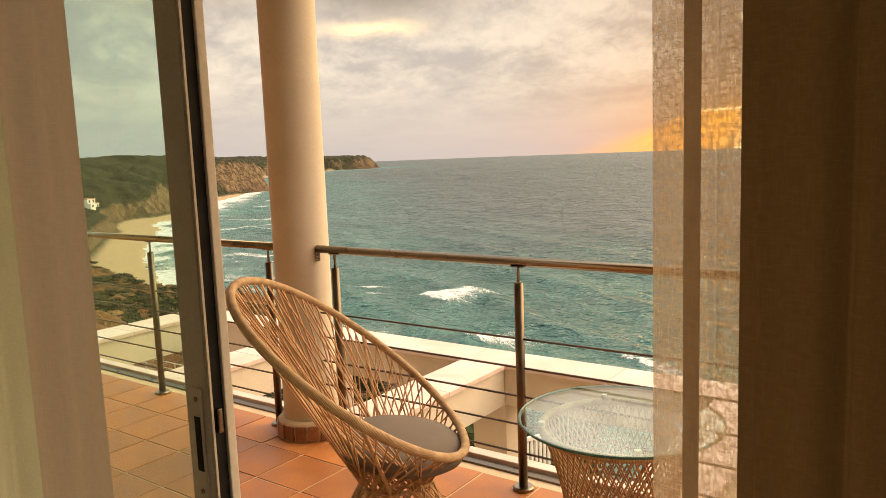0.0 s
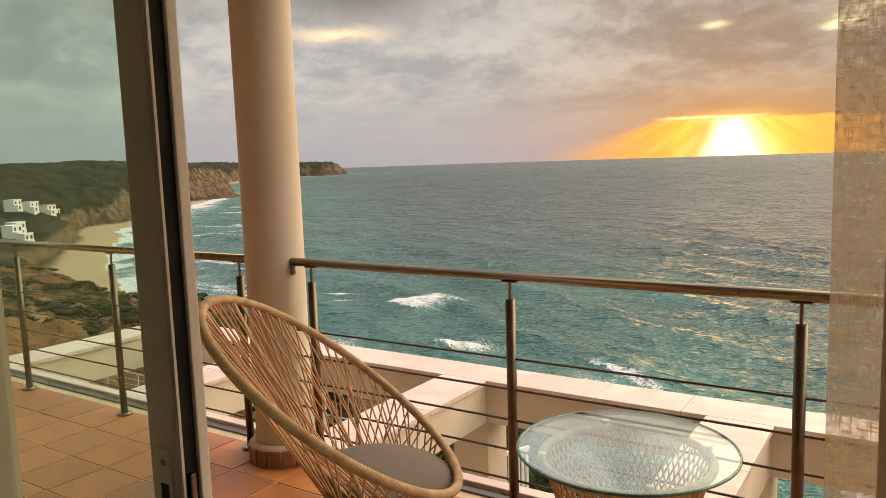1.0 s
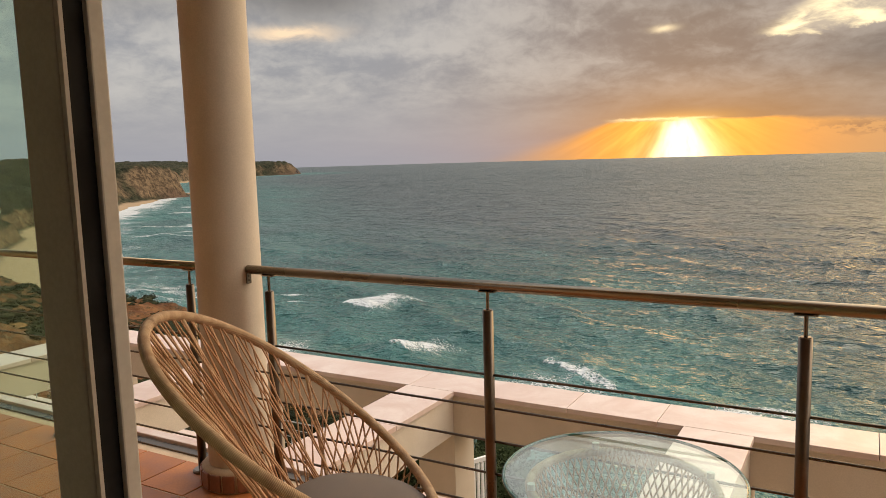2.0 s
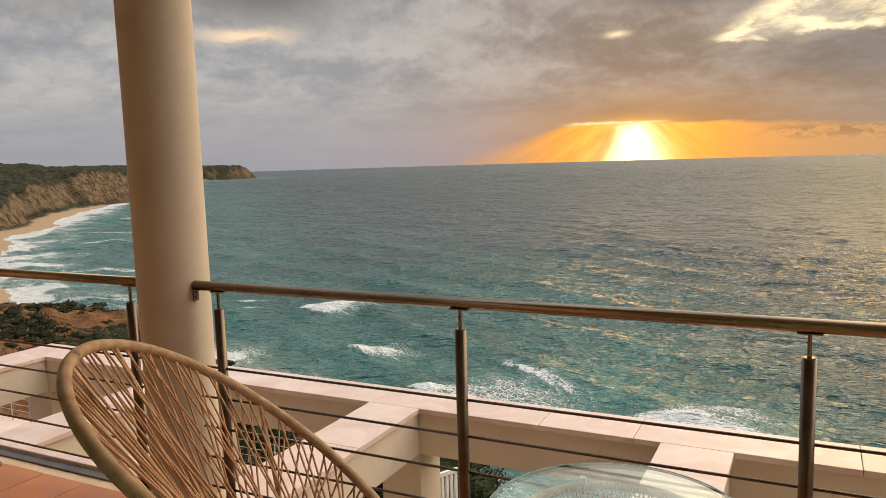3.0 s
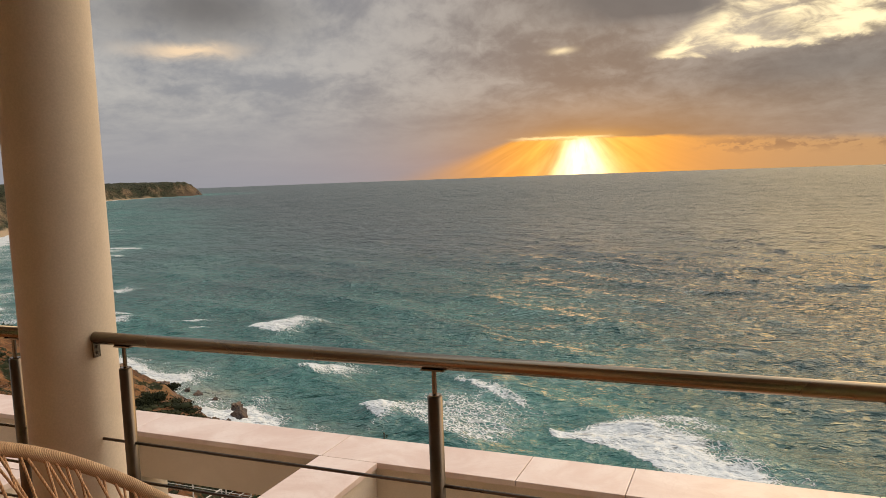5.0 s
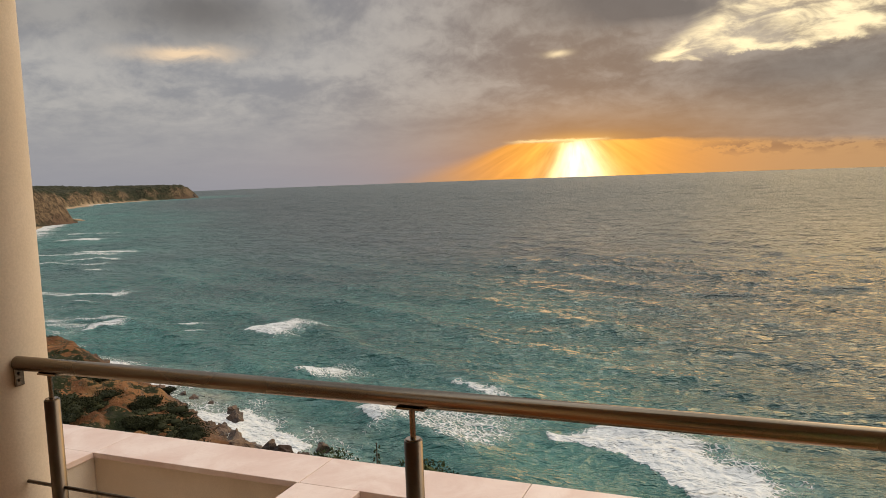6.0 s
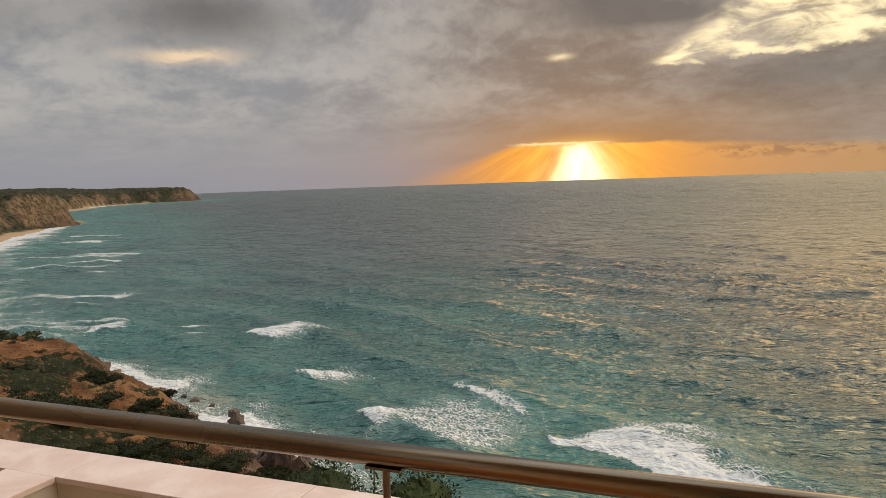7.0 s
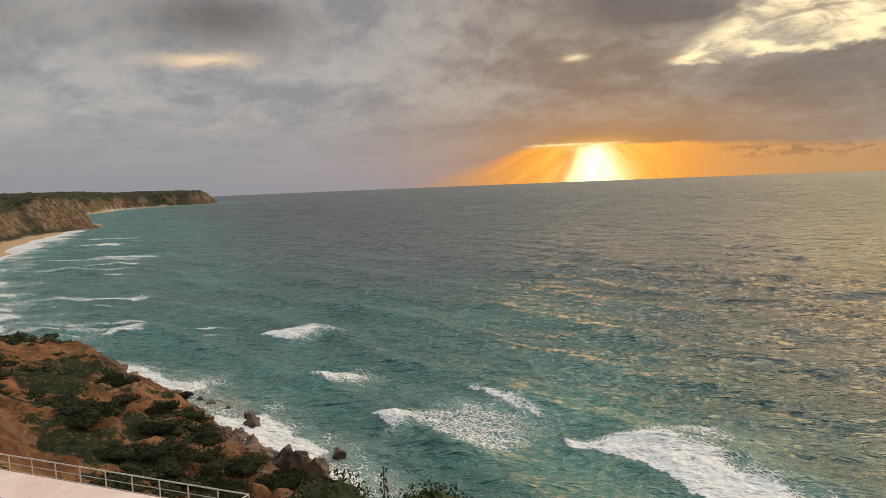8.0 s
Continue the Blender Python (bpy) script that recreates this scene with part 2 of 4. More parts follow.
ROPE_RIM = wrapped_material()


def marble():
    mat, g, bsdf, co = material("pale_pink_marble")
    rnd = g.node("ShaderNodeObjectInfo").outputs["Random"]
    shifted = g.vec("ADD", co, g.xyz(g.mul(rnd, 31.0), g.mul(rnd, 17.0), 0.0))
    cloudy = g.step(g.noise(shifted, 2.2, 5, 0.6, 1.2), 0.35, 0.68)
    vein = g.noise(shifted, 3.5, 5, 0.65, 2.6)
    line = g.m("SUBTRACT", 1.0, g.step(g.m("ABSOLUTE", g.sub(vein, 0.5)), 0.0, 0.035))
    col = g.mix(cloudy, (0.56, 0.415, 0.36), (0.66, 0.55, 0.50))
    col = g.mix(g.step(rnd, 0.55, 1.0, 0.0, 0.45), col, (0.68, 0.46, 0.37))
    col = g.mix(g.mul(line, 0.16), col, (0.46, 0.32, 0.27))
    g.put(bsdf.inputs["Base Color"], col)
    bsdf.inputs["Roughness"].default_value = 0.36
    g.put(bsdf.inputs["Normal"], g.bump(g.noise(co, 90.0, 3), 0.08, 0.001))
    return mat


MARBLE = marble()


def glass(name, tint, gloss_rough=0.0, strong=1.0):
    mat = bpy.data.materials.new(name)
    mat.use_nodes = True
    g = Graph(mat.node_tree)
    mat.node_tree.nodes.clear()
    clear = g.node("ShaderNodeBsdfTransparent")
    clear.inputs[0].default_value = (*tint, 1)
    shine = g.node("ShaderNodeBsdfGlossy")
    shine.inputs["Roughness"].default_value = gloss_rough
    facing = g.node("ShaderNodeLayerWeight").outputs["Facing"]
    fr = g.add(0.045, g.mul(g.m("POWER", facing, 5.0), 0.95))
    mixer = g.node("ShaderNodeMixShader")
    g.put(mixer.inputs[0], g.m("MULTIPLY", fr, strong, clamp=True))
    g.put(mixer.inputs[1], clear.outputs[0]), g.put(mixer.inputs[2], shine.outputs[0])
    out = g.node("ShaderNodeOutputMaterial")
    g.put(out.inputs[0], mixer.outputs[0])
    return mat


GLASS_DOOR = glass("tinted_door_glass", (0.85, 0.955, 0.88))
GLASS_TABLE = glass("table_glass", (0.86, 0.95, 0.91), 0.0, 1.1)
GLASS_EDGE = worn("glass_edge", (0.05, 0.14, 0.12), (0.08, 0.20, 0.17), 8.0, 0.1, 60.0, 0.0)


def fabric(name, a, b, sheer):
    """Woven cloth: light shines through; a sheer one also has open holes between uneven threads."""
    mat = bpy.data.materials.new(name)
    mat.use_nodes = True
    g = Graph(mat.node_tree)
    mat.node_tree.nodes.clear()
    co = g.node("ShaderNodeTexCoord").outputs["Object"]
    x, y, z = g.split(co)
    warp = g.noise(g.xyz(g.mul(g.add(x, y), 1300.0), 0.0, g.mul(z, 40.0)), 1.0, 2)
    weft = g.noise(g.xyz(g.mul(g.add(x, y), 70.0), 0.0, g.mul(z, 1100.0)), 1.0, 2)
    weave = g.m("MAXIMUM", warp, weft)
    slub = g.noise(g.xyz(g.mul(g.add(x, y), 240.0), 0.0, g.mul(z, 190.0)), 1.0, 3)
    tone = g.step(g.add(g.mul(weave, 0.7), g.mul(slub, 0.3)), 0.4, 0.7)
    col = g.mix(tone, a, b)
    dif, tra = g.node("ShaderNodeBsdfDiffuse"), g.node("ShaderNodeBsdfTranslucent")
    g.put(dif.inputs[0], col), g.put(tra.inputs[0], col)
    bmp = g.bump(weave, 0.4, 0.001)
    g.put(dif.inputs["Normal"], bmp)
    m1 = g.node("ShaderNodeMixShader")
    m1.inputs[0].default_value = 0.55 if sheer else 0.42
    g.put(m1.inputs[1], dif.outputs[0]), g.put(m1.inputs[2], tra.outputs[0])
    last = m1.outputs[0]
    if sheer:
        hole = g.node("ShaderNodeBsdfTransparent")
        m2 = g.node("ShaderNodeMixShader")
        g.put(m2.inputs[0], g.m("MULTIPLY", g.step(g.add(g.mul(weave, 0.6), g.mul(slub, 0.4)), 0.66, 0.38), sheer))
        g.put(m2.inputs[1], last), g.put(m2.inputs[2], hole.outputs[0])
        last = m2.outputs[0]
    out = g.node("ShaderNodeOutputMaterial")
    g.put(out.inputs[0], last)
    return mat


SHEER = fabric("sheer_linen", (0.45, 0.375, 0.295), (0.58, 0.49, 0.39), 0.55)
SHEER_FOLD = fabric("doubled_linen", (0.42, 0.34, 0.26), (0.50, 0.41, 0.32), 0.0)
DRAPE = fabric("lined_drape", (0.64, 0.60, 0.57), (0.71, 0.67, 0.64), 0.0)
LINING = fabric("off_white_voile", (0.60, 0.60, 0.52), (0.70, 0.70, 0.62), 0.0)
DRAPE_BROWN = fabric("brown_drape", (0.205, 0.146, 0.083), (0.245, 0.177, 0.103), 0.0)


def land_material():
    mat, g, bsdf, co = material("coastal_ground")
    x, y, z = g.split(co)
    nz = g.split(g.node("ShaderNodeNewGeometry").outputs["Normal"])[2]
    n_big = g.noise(co, 0.035, 5, 0.6, 0.6)
    n_mid = g.noise(co, 0.16, 5, 0.62, 0.5)
    n_fine = g.noise(co, 1.1, 4, 0.65)
    soil = g.mix(g.step(n_mid, 0.35, 0.65), (0.088, 0.038, 0.017), (0.200, 0.096, 0.042))
    soil = g.mix(g.step(g.noise(co, 0.06, 4, 0.5), 0.55, 0.7), soil, (0.235, 0.138, 0.058))
    far = g.attr("far")
    ochre = g.mix(g.step(n_mid, 0.35, 0.65), (0.085, 0.058, 0.036), (0.185, 0.128, 0.078))
    soil = g.mix(far, soil, ochre)
    rock = g.mix(n_fine, (0.075, 0.045, 0.035), (0.20, 0.13, 0.09))
    rock = g.mix(far, rock, g.mix(g.step(n_mid, 0.35, 0.65), (0.050, 0.034, 0.024), (0.185, 0.128, 0.078)))
    # dark end lies below real foliage: shade in the gaps between leaves, as colour
    scrub = g.mix(n_fine, (0.006, 0.009, 0.004), (0.026, 0.030, 0.012))
    scrub = g.mix(far, scrub, g.mix(g.step(n_mid, 0.38, 0.62), (0.008, 0.011, 0.006), (0.040, 0.042, 0.024)))
    steep = g.step(nz, 0.84, 0.60)
    green = g.step(g.add(g.mul(n_big, 0.5), g.mul(n_mid, 0.38), g.mul(n_fine, 0.12), g.mul(far, 0.105)), 0.502, 0.532)
    col = g.mix(g.mul(green, g.m("SUBTRACT", 1.0, g.mul(steep, g.sub(0.85, g.mul(far, 0.40))))), soil, scrub)
    col = g.mix(g.mul(steep, g.step(n_mid, 0.25, 0.55)), col, rock)
    rocky = g.attr("rocky")
    col = g.mix(g.mul(rocky, g.step(n_mid, 0.30, 0.50)), col, g.mix(n_fine, (0.05, 0.032, 0.024), (0.17, 0.105, 0.072)))
    speck = g.noise(co, 0.75, 3, 0.7, 0.3)
    col = g.mix(g.mul(g.step(speck, 0.56, 0.62), 0.75), col, (0.035, 0.032, 0.018))
    col = g.mix(g.mul(g.step(g.noise(co, 1.6, 2, 0.6), 0.62, 0.68), 0.5), col, (0.22, 0.16, 0.11))
    sandy = g.attr("sand")
    col = g.mix(sandy, col, g.mix(n_mid, (0.30, 0.215, 0.13), (0.37, 0.27, 0.17)))
    g.put(bsdf.inputs["Base Color"], col)
    bsdf.inputs["Roughness"].default_value = 0.95
    bsdf.inputs["Specular IOR Level"].default_value = 0.08
    g.put(bsdf.inputs["Normal"], g.bump(g.add(n_mid, g.mul(n_fine, 0.5)), 0.9, 1.1))
    return mat


def sea_material():
    mat, g, bsdf, co = material("sea_water")
    x, y, z = g.split(co)
    # crest-aligned coordinates: u along the crests, v across them
    u = g.add(g.mul(x, 0.886), g.mul(y, -0.463))
    v = g.add(g.mul(x, 0.463), g.mul(y, 0.886))
    patch = g.noise(g.xyz(g.mul(u, 0.016), g.mul(v, 0.03)), 1.0, 4, 0.55, 0.6)
    shallow = g.attr("shallow")
    foam = g.attr("foam")
    deep = g.mix(g.step(patch, 0.35, 0.65), (0.035, 0.051, 0.055), (0.050, 0.072, 0.076))
    teal = g.mix(g.step(patch, 0.35, 0.65), (0.023, 0.102, 0.089), (0.044, 0.150, 0.130))
    col = g.mix(shallow, deep, teal)
    # stirred sand close to the rocks
    stirred = g.mul(g.attr("stirred"), g.step(patch, 0.40, 0.60, 0.25, 0.75))
    col = g.mix(stirred, col, (0.27, 0.25, 0.19))
    # foam: solid where it is thick, a net with round holes where it thins out
    drift = g.noise(g.xyz(g.mul(x, 0.16), g.mul(y, 0.16), 4.0), 1.0, 3, 0.55, colour=True)
    spot = g.vec("ADD", g.xyz(g.mul(u, 0.85), g.mul(v, 1.25)), g.vec("MULTIPLY", drift, (5.0, 5.0, 0.0)))
    cells = g.node("ShaderNodeTexVoronoi", feature="DISTANCE_TO_EDGE", voronoi_dimensions="2D")
    g.put(cells.inputs["Vector"], spot)
    cells.inputs["Scale"].default_value = 1.0
    net = g.step(cells.outputs["Distance"], 0.24, 0.01)
    lace = g.noise(g.xyz(g.mul(u, 0.11), g.mul(v, 0.20)), 1.0, 6, 0.64, 0.9)
    fine = g.noise(g.xyz(g.mul(u, 0.9), g.mul(v, 1.5), 3.0), 1.0, 4, 0.62, 0.6)
    thick = g.add(g.mul(foam, 1.30), g.mul(net, 0.34), g.mul(g.sub(lace, 0.5), 1.3), g.mul(g.sub(fine, 0.5), 1.1))
    white = g.mul(g.step(thick, 0.70, 1.02), g.step(foam, 0.03, 0.12))
    milky = g.mul(g.step(foam, 0.05, 0.60), 0.45)
    col = g.mix(milky, col, (0.17, 0.31, 0.29))
    col = g.mix(white, col, g.mix(fine, (0.46, 0.49, 0.50), (0.70, 0.71, 0.71)))
    g.put(bsdf.inputs["Base Color"], col)
    g.put(bsdf.inputs["Roughness"], g.m("MAXIMUM", g.attr("chop"), g.mul(white, 0.8)))
    bsdf.inputs["IOR"].default_value = 1.34
    # wind ripples too small for the mesh
    r1 = g.noise(g.xyz(g.add(g.mul(x, 0.34), g.mul(y, 0.10)), g.add(g.mul(y, 0.85), g.mul(x, -0.18)), 5.0), 1.0, 3, 0.55, 0.25)
    r2 = g.noise(g.xyz(g.mul(u, 0.9), g.mul(v, 2.1), 7.0), 1.0, 3, 0.55, 0.2)
    r0 = g.noise(g.xyz(g.add(g.mul(x, 0.10), g.mul(y, 0.03)), g.add(g.mul(y, 0.26), g.mul(x, -0.05)), 9.0), 1.0, 3, 0.58, 0.3)
    far_chop = g.noise(g.xyz(g.mul(g.add(x, g.mul(y, 0.2)), 0.040), g.mul(g.sub(y, g.mul(x, 0.15)), 0.075), 12.0), 1.0, 3, 0.6, 0.4)
    crest = [g.m("SUBTRACT", 1.0, g.mul(g.m("ABSOLUTE", g.sub(n, 0.5)), 2.0)) for n in (far_chop, r0, r1)]
    reach = g.attr("reach")
    bl = g.bump(g.mul(crest[0], reach), 1.0, 4.5)
    b0 = g.bump(g.mul(crest[1], reach), 1.0, 2.2, bl)
    b1 = g.bump(g.mul(crest[2], reach), 1.0, 0.75, b0)
    b2 = g.bump(g.add(r2, g.mul(white, 1.2)), 1.0, 0.22, b1)
    g.put(bsdf.inputs["Normal"], b2)
    return mat


LAND = land_material()
SEA = sea_material()


def leaf_material(name, a, b):
    mat, g, bsdf, co = material(name)
    isl = g.node("ShaderNodeNewGeometry").outputs["Random Per Island"]
    g.put(bsdf.inputs["Base Color"], g.mix(g.add(g.mul(isl, 0.7), g.mul(g.noise(co, 3.0, 3), 0.3)), a, b))
    bsdf.inputs["Roughness"].default_value = 0.8
    bsdf.inputs["Specular IOR Level"].default_value = 0.12
    return mat


LEAF = leaf_material("dark_leaves", (0.014, 0.022, 0.009), (0.055, 0.070, 0.026))
SCRUB = leaf_material("scrub_leaves", (0.007, 0.010, 0.004), (0.034, 0.036, 0.014))
ROCK = worn("wet_rock", (0.020, 0.013, 0.010), (0.105, 0.060, 0.036), 0.9, 0.6, 5.0, 1.0, dist=0.3, spread=0.25)
ROCK_DRY = worn("brown_ledge_rock", (0.055, 0.032, 0.020), (0.185, 0.110, 0.062), 0.8, 0.85, 4.0, 1.0, dist=0.3, spread=0.3)
BARK = worn("bark", (0.06, 0.04, 0.025), (0.10, 0.07, 0.045), 12.0, 0.9, 60.0, 0.5)

# ---------------------------------------------------------------- mesh helpers


def link_mesh(name, bm, mat, smooth=False):
    me = bpy.data.meshes.new(name)
    bm.to_mesh(me)
    bm.free()
    me.materials.append(mat)
    if smooth:
        me.polygons.foreach_set("use_smooth", [True] * len(me.polygons))
    return me


def part(name, bm, mat, parent, label="", smooth=False):
    ob = new(name, link_mesh(name, bm, mat, smooth))
    ob.parent = parent
    return tagged(ob, label)


def share(name, me, m, parent):
    """A further object on a mesh that exists already."""
    ob = new(name, me)
    ob.parent = parent
    ob.matrix_basis = m
    return ob


def thing(name, at, label, category, group="", kind=""):
    ob = new(name)
    ob.location = at
    ob.empty_display_size = 0.1
    return tagged(ob, label, category, group, kind)


def box(bm, x0, x1, y0, y1, z0, z1, bevel=0.0):
    m = Matrix.LocRotScale(((x0 + x1) / 2, (y0 + y1) / 2, (z0 + z1) / 2), None, (x1 - x0, y1 - y0, z1 - z0))
    made = bmesh.ops.create_cube(bm, size=1, matrix=m)
    if bevel:
        edges = {e for v in made["verts"] for e in v.link_edges}
        bmesh.ops.bevel(bm, geom=list(edges), offset=bevel, segments=2, affect="EDGES", profile=0.6)
    return bm


def boxed(*a, bevel=0.0):
    return box(bmesh.new(), *a, bevel=bevel)


def rod(bm, a, b, r, n=10, r2=None):
    a, b = Vector(a), Vector(b)
    m = Matrix.Translation((a + b) / 2) @ (b - a).to_track_quat("Z", "Y").to_matrix().to_4x4()
    bmesh.ops.create_cone(bm, cap_ends=True, segments=n, radius1=r, radius2=r if r2 is None else r2, depth=(b - a).length, matrix=m)
    return bm


def tube(pts, r, n=10, closed=True):
    """A round bar along a line of points."""
    bm = bmesh.new()
    pts = [Vector(p) for p in pts]
    k = len(pts)
    rings = []
    along = bm.verts.layers.float.new("along")
    run = 0.0
    for i, p in enumerate(pts):
        run += (p - pts[i - 1]).length if i else 0.0
        d = (pts[(i + 1) % k] - pts[i - 1]) if closed else (pts[min(i + 1, k - 1)] - pts[max(i - 1, 0)])
        d.normalize()
        up = Vector((0, 0, 1)) if abs(d.z) < 0.95 else Vector((1, 0, 0))
        s = d.cross(up).normalized()
        t = s.cross(d)
        rings.append([bm.verts.new(p + r * (math.cos(2 * math.pi * j / n) * s + math.sin(2 * math.pi * j / n) * t)) for j in range(n)])
        for vert in rings[-1]:
            vert[along] = run
    for i in range(k if closed else k - 1):
        a, b = rings[i], rings[(i + 1) % k]
        for j in range(n):
            bm.faces.new((a[j], a[(j + 1) % n], b[(j + 1) % n], b[j]))
    return bm


def lathe(profile, n=32):
    bm = bmesh.new()
    rings = [[bm.verts.new((r * math.cos(2 * math.pi * j / n), r * math.sin(2 * math.pi * j / n), z)) for j in range(n)] for r, z in profile]
    for a, b in zip(rings, rings[1:]):
        for j in range(n):
            bm.faces.new((a[j], a[(j + 1) % n], b[(j + 1) % n], b[j]))
    bm.faces.new(rings[0][::-1]), bm.faces.new(rings[-1])
    return bm


def rod_matrix(a, b):
    """Lays a bar of unit length along Z from a to b."""
    a, b = Vector(a), Vector(b)
    q = (b - a).to_track_quat("Z", "Y")
    return Matrix.LocRotScale((a + b) / 2, q, (1, 1, (b - a).length))


def structure(name, bm, mat, label, category, smooth=False):
    return tagged(new(name, link_mesh(name, bm, mat, smooth)), label, category, kind="structure")


# ---------------------------------------------------------------- numeric noise for ground and water


def lattice(ix, iy, seed):
    h = (ix.astype(np.int64) * 374761393 + iy.astype(np.int64) * 668265263 + seed * 1274126177) & 0xFFFFFFFF
    h = ((h ^ (h >> 13)) * 1274126177) & 0xFFFFFFFF
    return ((h ^ (h >> 16)) & 0xFFFF) / 65535.0


def vnoise(x, y, seed=0):
    ix, iy = np.floor(x), np.floor(y)
    fx, fy = x - ix, y - iy
    fx, fy = fx * fx * (3 - 2 * fx), fy * fy * (3 - 2 * fy)
    a, b = lattice(ix, iy, seed), lattice(ix + 1, iy, seed)
    c, d = lattice(ix, iy + 1, seed), lattice(ix + 1, iy + 1, seed)
    return (a * (1 - fx) + b * fx) * (1 - fy) + (c * (1 - fx) + d * fx) * fy - 0.5


def fbm(x, y, octaves=4, seed=0):
    t, amp = 0.0, 1.0
    for i in range(octaves):
        t = t + amp * vnoise(x * 2.03 ** i, y * 2.03 ** i, seed + i)
        amp *= 0.5
    return t


def smooth01(x, lo, hi):
    t = np.clip((x - lo) / (hi - lo), 0, 1)
    return t * t * (3 - 2 * t)


# The coast, from the right of the house round the bay to the far cape.
COAST = [(400, -80), (120, 20), (30, 52), (-30, 70), (-61, 89), (-84, 105.5), (-110, 116), (-135, 130), (-158, 137), (-182, 133),
         (-228, 150), (-262, 164), (-326, 195), (-412, 253), (-517, 345), (-640, 480), (-745, 600), (-790, 660), (-832, 712), (-900, 790),
         (-1150, 960), (-1430, 1225), (-1620, 1480), (-1690, 1700), (-1665, 1905), (-1720, 1990), (-2000, 2000), (-3000, 2300), (-6000, 3000)]
# Per stretch of coast: vertex, beach width, cliff height, slope behind, greatest height
PROFILE = [(0, 2, 8, 0.36, -6), (6, 2, 7, 0.315, -8), (9, 3, 6.5, 0.180, -14), (10, 12, 6, 0.16, -14), (12, 30, 8, 0.18, -4), (14, 32, 10, 0.22, 12),
           (16, 22, 30, 0.30, 9), (18, 2, 32, 0.25, 6), (20, 25, 26, 0.20, 7), (22, 30, 24, 0.22, 6), (24, 1, 40, 0.06, 3), (28, 2, 40, 0.05, 4)]


def coast_distance(x, y):
    """Distance to the coast (positive on land) and the place along it, in vertices."""
    best = np.full(x.shape, 1e18)
    where = np.zeros(x.shape)
    for i, ((ax, ay), (bx, by)) in enumerate(zip(COAST, COAST[1:])):
        dx, dy = bx - ax, by - ay
        t = np.clip(((x - ax) * dx + (y - ay) * dy) / (dx * dx + dy * dy), 0, 1)
        d = (x - ax - t * dx) ** 2 + (y - ay - t * dy) ** 2
        near = d < best
        best = np.where(near, d, best)
        where = np.where(near, i + t, where)
    inside = np.zeros(x.shape, bool)
    ring = COAST + [(-6000, -6000), (6000, -6000), (6000, -80)]
    for (ax, ay), (bx, by) in zip(ring, ring[1:] + ring[:1]):
        cross = (ay > y) != (by > y)
        with np.errstate(divide="ignore", invalid="ignore"):
            xi = (bx - ax) * (y - ay) / (by - ay if by != ay else 1e-9) + ax
        inside ^= cross & (x < xi)
    return np.where(inside, 1, -1) * np.sqrt(best), where


def ground_height(x, y):
    d, s = coast_distance(x, y)
    r = np.hypot(x, y)
    rough = np.clip(r / 60.0, 0.6, 9.0)
    d = d + fbm(x / (14 * rough) + 3, y / (14 * rough), 4, 5) * 5.0 * rough * smooth01(r, 30, 110)
    key = [p[0] for p in PROFILE]
    bw, ch, sl, top = (np.interp(s, key, [p[i] for p in PROFILE]) for i in (1, 2, 3, 4))
    beach = np.clip(d, 0, bw) * 0.05 + 0.3 * smooth01(d, 0, 3)
    gully = 1 + 0.9 * fbm(x / (26 * rough), y / (26 * rough), 3, 9)
    cliff = ch * smooth01(d, bw, bw + np.maximum(ch * 0.95, 3) * gully)
    slope = np.clip(d - bw - ch * 0.7, 0, None) * sl
    z = beach + cliff + slope
    lim = top - SEA_Z
    z = lim - np.log1p(np.exp(np.clip((lim - z) / 4.0, -30, 30))) * 4.0
    on = smooth01(d, bw + 0.5, bw + 12)
    z = z + on * (fbm(x / 9.0, y / 9.0, 4, 2) * 2.2 + fbm(x / (40 * rough), y / (40 * rough), 4, 3) * 6.0 * np.minimum(rough, 2.2) * smooth01(r, 60, 200))
    z = z + on * fbm(x / 3.0, y / 3.0, 3, 18) * 1.5 * smooth01(r, 400, 150) * smooth01(r, 20, 40)
    z = z + on * np.abs(fbm(x / 2.6, y / 2.6, 3, 12)) * 2.4 * smooth01(d, 26, 4) * smooth01(d, bw, bw + 2)
    z = np.where(d < 0, d * 0.25, z)
    z = np.maximum(z, -14) + SEA_Z
    gul = np.abs(fbm(x / 70, y / 70, 3, 14)) * 2 - 0.5
    hill = smooth01(r, 280, 600) * smooth01(d, bw + 2, bw + 40)
    z = z + hill * (-9.0 * gul * smooth01(d, bw + 260, bw + 30) + 2.4 * fbm(x / 13, y / 13, 2, 15))
    # the plot of the house is levelled
    flat = smooth01(np.maximum(np.abs(x + 2.0) / 1.4, np.abs(y - 1.0)), 16, 8)
    z = z * (1 - flat) + np.minimum(z, -5.0) * flat
    sand = smooth01(bw - d, -2, 6) * smooth01(bw, 6, 14) * (d > -30)
    return z, sand, smooth01(r, 260, 520), d, smooth01(d, 15, 5) * smooth01(bw, 8, 4)


def polar_sheet(name, az, radii, centre=(-1.0, 1.5)):
    a, r = np.meshgrid(np.radians(az), radii)
    return (centre[0] - r * np.sin(a)), (centre[1] + r * np.cos(a))


